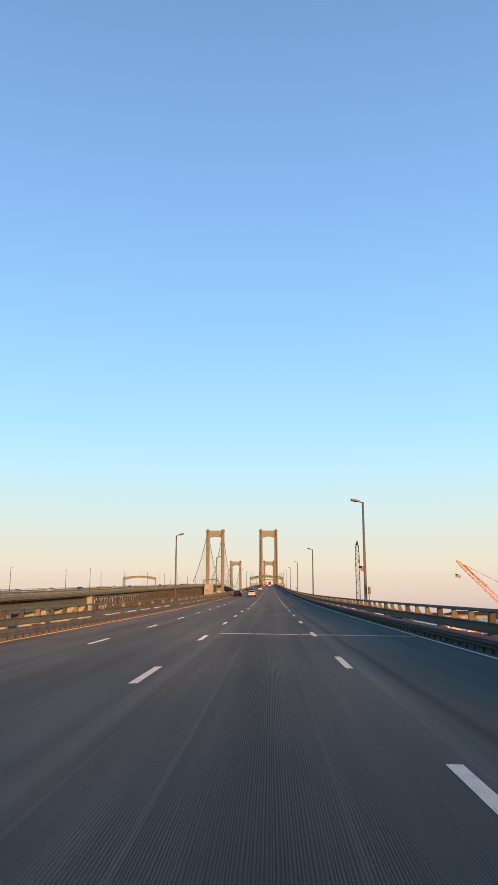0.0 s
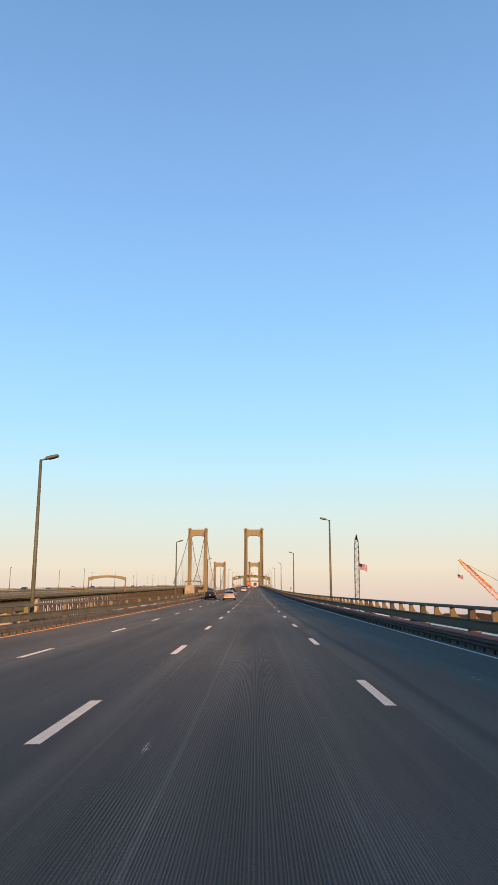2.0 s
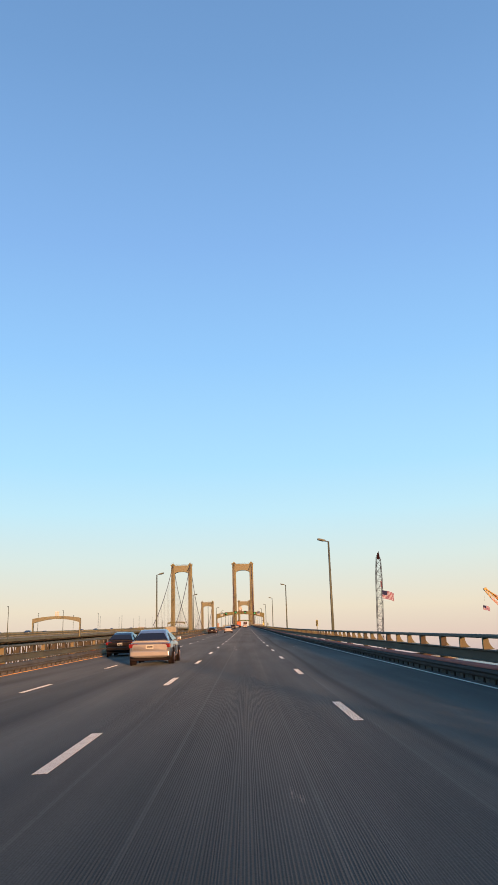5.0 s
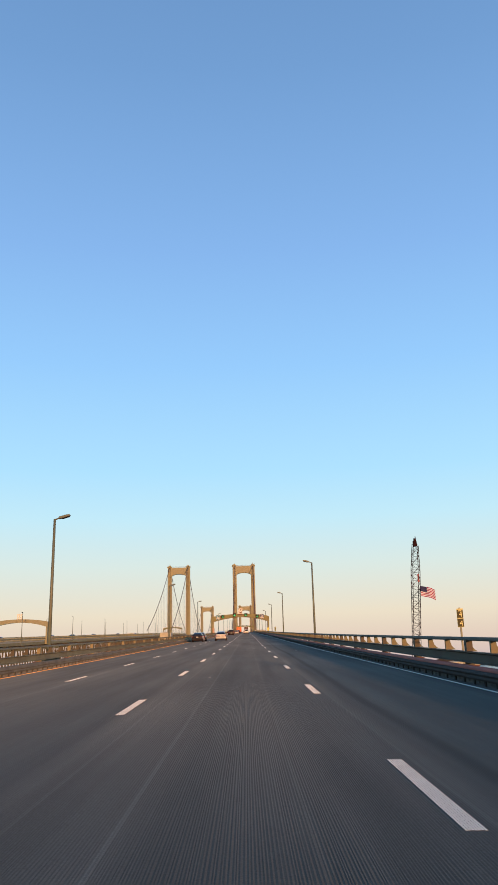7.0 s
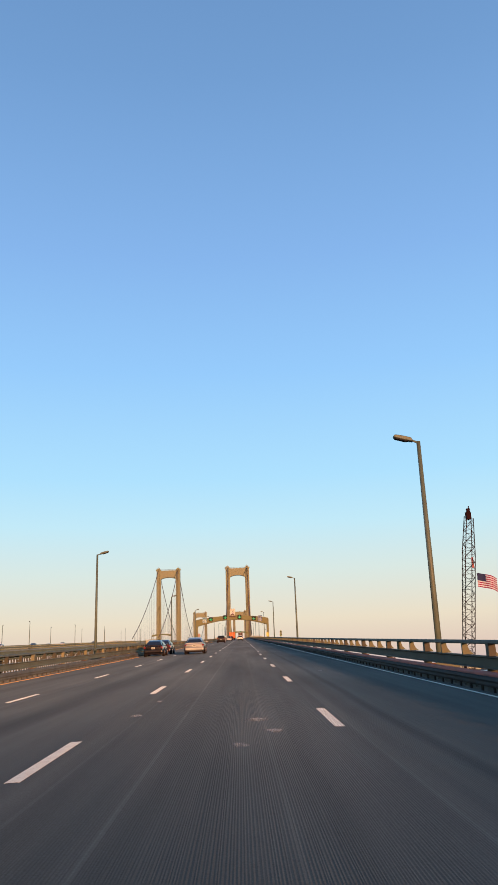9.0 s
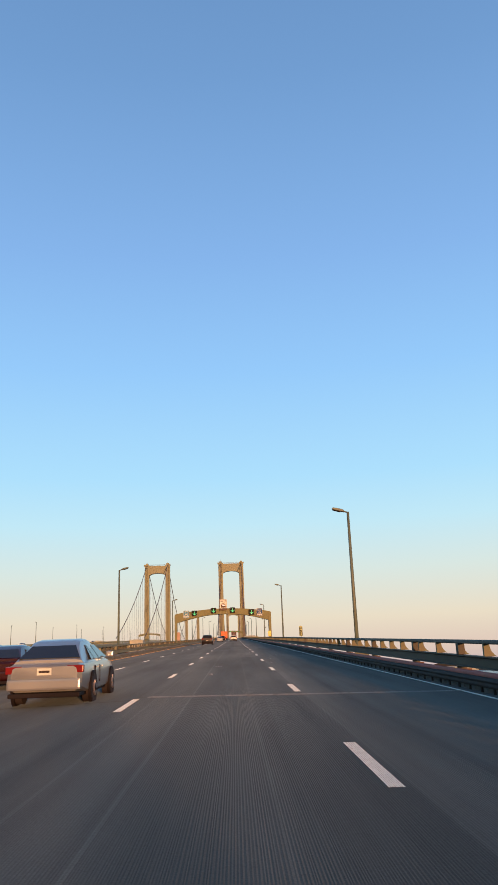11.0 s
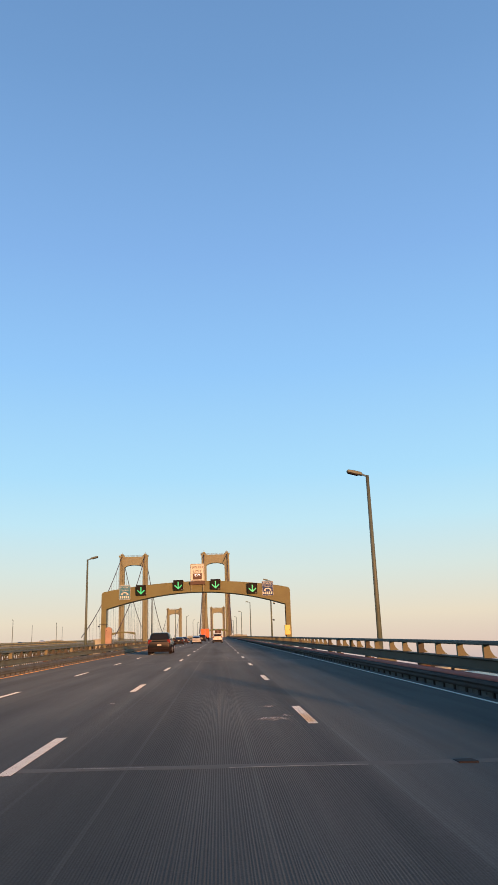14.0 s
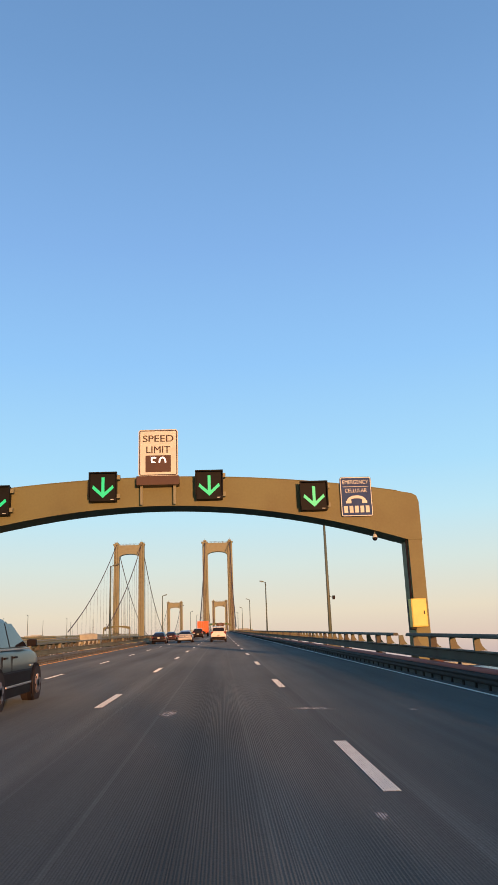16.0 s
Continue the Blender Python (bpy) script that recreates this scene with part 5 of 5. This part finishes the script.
    # glass, set a little proud of the shell
    def pane(name, pts, out, coat=GLASS, label="dark tinted glass"):
        bm = bmesh.new()
        bm.faces.new([bm.verts.new(Vector(p) + Vector(out)) for p in pts])
        r = bmesh.ops.extrude_face_region(bm, geom=bm.faces[:])
        for v in r["geom"]:
            if isinstance(v, bmesh.types.BMVert):
                v.co -= Vector(out) * 1.5
        bmesh.ops.recalc_face_normals(bm, faces=bm.faces)
        part(name, bm, coat, root, label)
    zt, zb = roof_z - 0.13, belt + 0.06
    k = (zt - zb) / (roof_z - belt)
    up = lambda y0, y1, t: y0 + (y1 - y0) * t  # noqa: E731
    pane("rear_window", [(-wb + 0.16, up(a, b, 0.16), zb + 0.03), (wb - 0.16, up(a, b, 0.16), zb + 0.03), (roof_w - 0.04, up(a, b, 0.80), zt - 0.02), (-roof_w + 0.04, up(a, b, 0.80), zt - 0.02)], (0, -0.10 if not suv else -0.06, 0.03))
    pane("windscreen", [(-wb + 0.12, up(d, c, 0.12), zb), (wb - 0.12, up(d, c, 0.12), zb), (roof_w - 0.03, up(d, c, 0.82), zt), (-roof_w + 0.03, up(d, c, 0.82), zt)], (0, 0.07, 0.05))
    for s in (-1, 1):
        mid = (a + d) / 2 + 0.05
        cuts = ((up(a, b, 0.55) + 0.12, up(a, b, 0.9) + 0.30, mid - 0.62, mid - 0.60), (mid - 0.54, mid - 0.52, mid + 0.02, mid + 0.04), (mid + 0.10, mid + 0.11, up(d, c, 0.22), up(d, c, 0.80)))
        for y0, y1, y2, y3 in cuts:
            pane("side_window", [(s * (wb - 0.004), y0, zb), (s * (wb - 0.004), y2, zb), (s * (roof_w + 0.075), y3, zt), (s * (roof_w + 0.075), y1, zt)], (s * 0.014, 0, 0.004))
        for q, r in zip(cuts, cuts[1:]) if clad else ():
            pane("pillar", [(s * (wb - 0.004), q[2], zb), (s * (wb - 0.004), r[0], zb), (s * (roof_w + 0.075), r[1], zt), (s * (roof_w + 0.075), q[3], zt)], (s * 0.012, 0, 0.004), TRIM, "black door pillar")
        for y in (mid - 0.58, mid + 0.06):
            part("door_gap", boxes((*sorted((s * 0.86, s * (0.931 if suv else 0.911))), y - 0.006, y + 0.006, 0.42, belt - 0.10)), TRIM, root)
            part("door_handle", boxes((*sorted((s * 0.91, s * 0.955)), y + 0.10, y + 0.28, belt - 0.15, belt - 0.115), bevel=0.008), TRIM if clad else coat, root)
        part("mirror", boxes((*sorted((s * 0.88, s * 1.07)), d - 0.36, d - 0.24, belt + 0.06, belt + 0.20), bevel=0.04), TRIM if clad else coat, root)
        bm = boxes((*sorted((s * 0.50, s * 0.87)), st[0][0] + 0.005, st[0][0] + 0.16, belt - 0.20, belt - 0.04), bevel=0.02) if not suv else boxes((*sorted((s * 0.62, s * 0.885)), st[0][0] + 0.01, st[0][0] + 0.18, belt - 0.22, belt + 0.10), bevel=0.02)
        part("tail_lamp", bm, TAIL, root, "red tail lamp")
        part("headlamp", boxes((*sorted((s * 0.52, s * 0.80)), st[-1][0] - 0.28, st[-1][0] - 0.06, 0.58 if not suv else 0.70, 0.70 if not suv else 0.84), bevel=0.03), RIM, root, "clear headlamp")
        for y in (0, base):
            tyre = tube(bmesh.new(), (s * 0.70, y, wheel_r), (s * (0.935 + out), y, wheel_r), wheel_r, n=28)
            bmesh.ops.bevel(tyre, geom=[e for e in tyre.edges if len(e.link_faces) == 2 and abs(e.calc_face_angle(0)) > 1], offset=0.04, segments=2, affect="EDGES")
            wheel = part("wheel", tyre, TYRE, root)
            bm = tube(bmesh.new(), (s * 0.915, y, wheel_r), (s * (0.936 + out), y, wheel_r), wheel_r * 0.60, wheel_r * 0.56, 24)
            for k in range(5):
                a2 = 2 * math.pi * k / 5 + 0.3
                u, w = math.cos(a2), math.sin(a2)
                e = wheel_r * 0.53
                pts = [(-0.07 * w, 0.07 * u), (0.07 * w, -0.07 * u), (e * u + 0.055 * w, e * w - 0.055 * u), (e * u - 0.055 * w, e * w + 0.055 * u)]
                extrude_outline(bm, pts, lambda p, q, r: Vector((s * (0.940 + out + r), y + p, wheel_r + q)), 0.02)
            part("rim", bm, RIM, wheel, "alloy rim")
            part("hub_gap", tube(bmesh.new(), (s * 0.930, y, wheel_r), (s * (0.939 + out), y, wheel_r), wheel_r * 0.50, n=20), TRIM, wheel)
            arch = tube(bmesh.new(), (s * 0.86, y, wheel_r), (s * (0.948 if clad else 0.932), y, wheel_r), wheel_r + 0.07, n=28)
            part("wheel_arch", arch, TRIM, root, "dark wheel arch")
    part("bumper", boxes((-0.82, 0.82, st[0][0] - 0.07, st[0][0] + 0.15, 0.36, 0.60), bevel=0.05), coat if not suv else TRIM, root)
    part("number_plate", boxes((-0.16, 0.16, st[0][0] - 0.012, st[0][0] + 0.004, 0.68, 0.83)), CREAM, root, "pale blank plate")
    part("plate_bar", boxes((-0.12, 0.12, st[0][0] - 0.018, st[0][0] - 0.010, 0.73, 0.78)), BLACK, root)
    part("lower_trim", boxes((-0.80, 0.80, st[0][0] - 0.02, st[-1][0] - 0.25, 0.20, 0.30), bevel=0.03), TRIM, root)
    return root


def lorry(at, coat, label, height=2.75, length=7.0):
    root = empty("box_truck", at, label, "truck", "traffic")
    root.rotation_euler = (math.atan(0.041), 0, 0)
    part("cargo_box", boxes((-1.25, 1.25, 0.0, length, 1.15, 1.15 + height), bevel=0.04), coat, root)
    for x in (-0.62, 0.62):
        part("rear_door", boxes((x - 0.58, x + 0.58, -0.03, 0.0, 1.25, 1.05 + height), bevel=0.01), coat, root)
        part("door_bar", tube(bmesh.new(), (x * 0.35, -0.06, 1.2), (x * 0.35, -0.06, 1.1 + height), 0.025), RIM, root)
    part("cab", boxes((-1.15, 1.15, length + 0.2, length + 2.1, 0.6, 2.9), bevel=0.15), coat, root)
    part("chassis", boxes((-0.5, 0.5, 0.2, length + 1.6, 0.75, 1.1)), TRIM, root)
    part("bumper", boxes((-1.2, 1.2, 0.0, 0.15, 0.5, 0.72)), TRIM, root)
    for s in (-1, 1):
        part("tail_lamp", boxes((s * 1.0 - 0.12, s * 1.0 + 0.12, -0.03, 0.02, 0.8, 0.95)), TAIL, root, "red tail lamp")
        for y in (1.4, 2.7, length + 1.2):
            part("wheel", tube(bmesh.new(), (s * 0.85, y, 0.5), (s * 1.2, y, 0.5), 0.5, n=18), TYRE, root)
    return root


def on_road(x, y):
    return (x, y, deck(x, y))


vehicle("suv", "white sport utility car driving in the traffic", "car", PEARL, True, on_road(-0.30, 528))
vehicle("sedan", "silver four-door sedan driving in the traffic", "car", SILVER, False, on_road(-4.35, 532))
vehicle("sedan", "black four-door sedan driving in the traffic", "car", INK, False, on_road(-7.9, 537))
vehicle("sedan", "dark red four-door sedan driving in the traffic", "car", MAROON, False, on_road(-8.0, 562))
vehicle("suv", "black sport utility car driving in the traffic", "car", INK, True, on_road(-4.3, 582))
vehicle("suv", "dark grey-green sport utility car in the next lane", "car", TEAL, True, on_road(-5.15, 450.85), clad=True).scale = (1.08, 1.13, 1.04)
# the silver, black and dark red sedans again, added on earlier stretches
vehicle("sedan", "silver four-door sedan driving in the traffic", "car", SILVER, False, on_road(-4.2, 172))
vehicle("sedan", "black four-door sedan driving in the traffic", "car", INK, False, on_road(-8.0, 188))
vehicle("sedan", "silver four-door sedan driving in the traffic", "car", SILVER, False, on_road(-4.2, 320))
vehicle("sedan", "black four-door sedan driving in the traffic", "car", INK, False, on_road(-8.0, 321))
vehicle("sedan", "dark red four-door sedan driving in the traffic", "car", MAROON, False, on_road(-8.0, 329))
lorry(on_road(-4.2, 616), FREIGHT, "bright orange box truck climbing the bridge", 2.3)
lorry(on_road(-0.4, 690), MAROON, "dark red box truck climbing the bridge", 2.4)
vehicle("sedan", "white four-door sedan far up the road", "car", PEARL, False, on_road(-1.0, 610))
rng = random.Random(7)
for k in range(19):
    y = 60 + k * 36 + rng.uniform(-20, 20)
    x = TWIN + MID + (5.4, 1.8)[k % 2]
    c, t, l = ((PEARL, True, "white"), (INK, True, "black"), (SILVER, False, "silver"))[k % 3]
    vehicle("suv" if t else "sedan", l + " car on the parallel bridge", "car", c, t, (x, y, grade(y) - 0.2), 180)
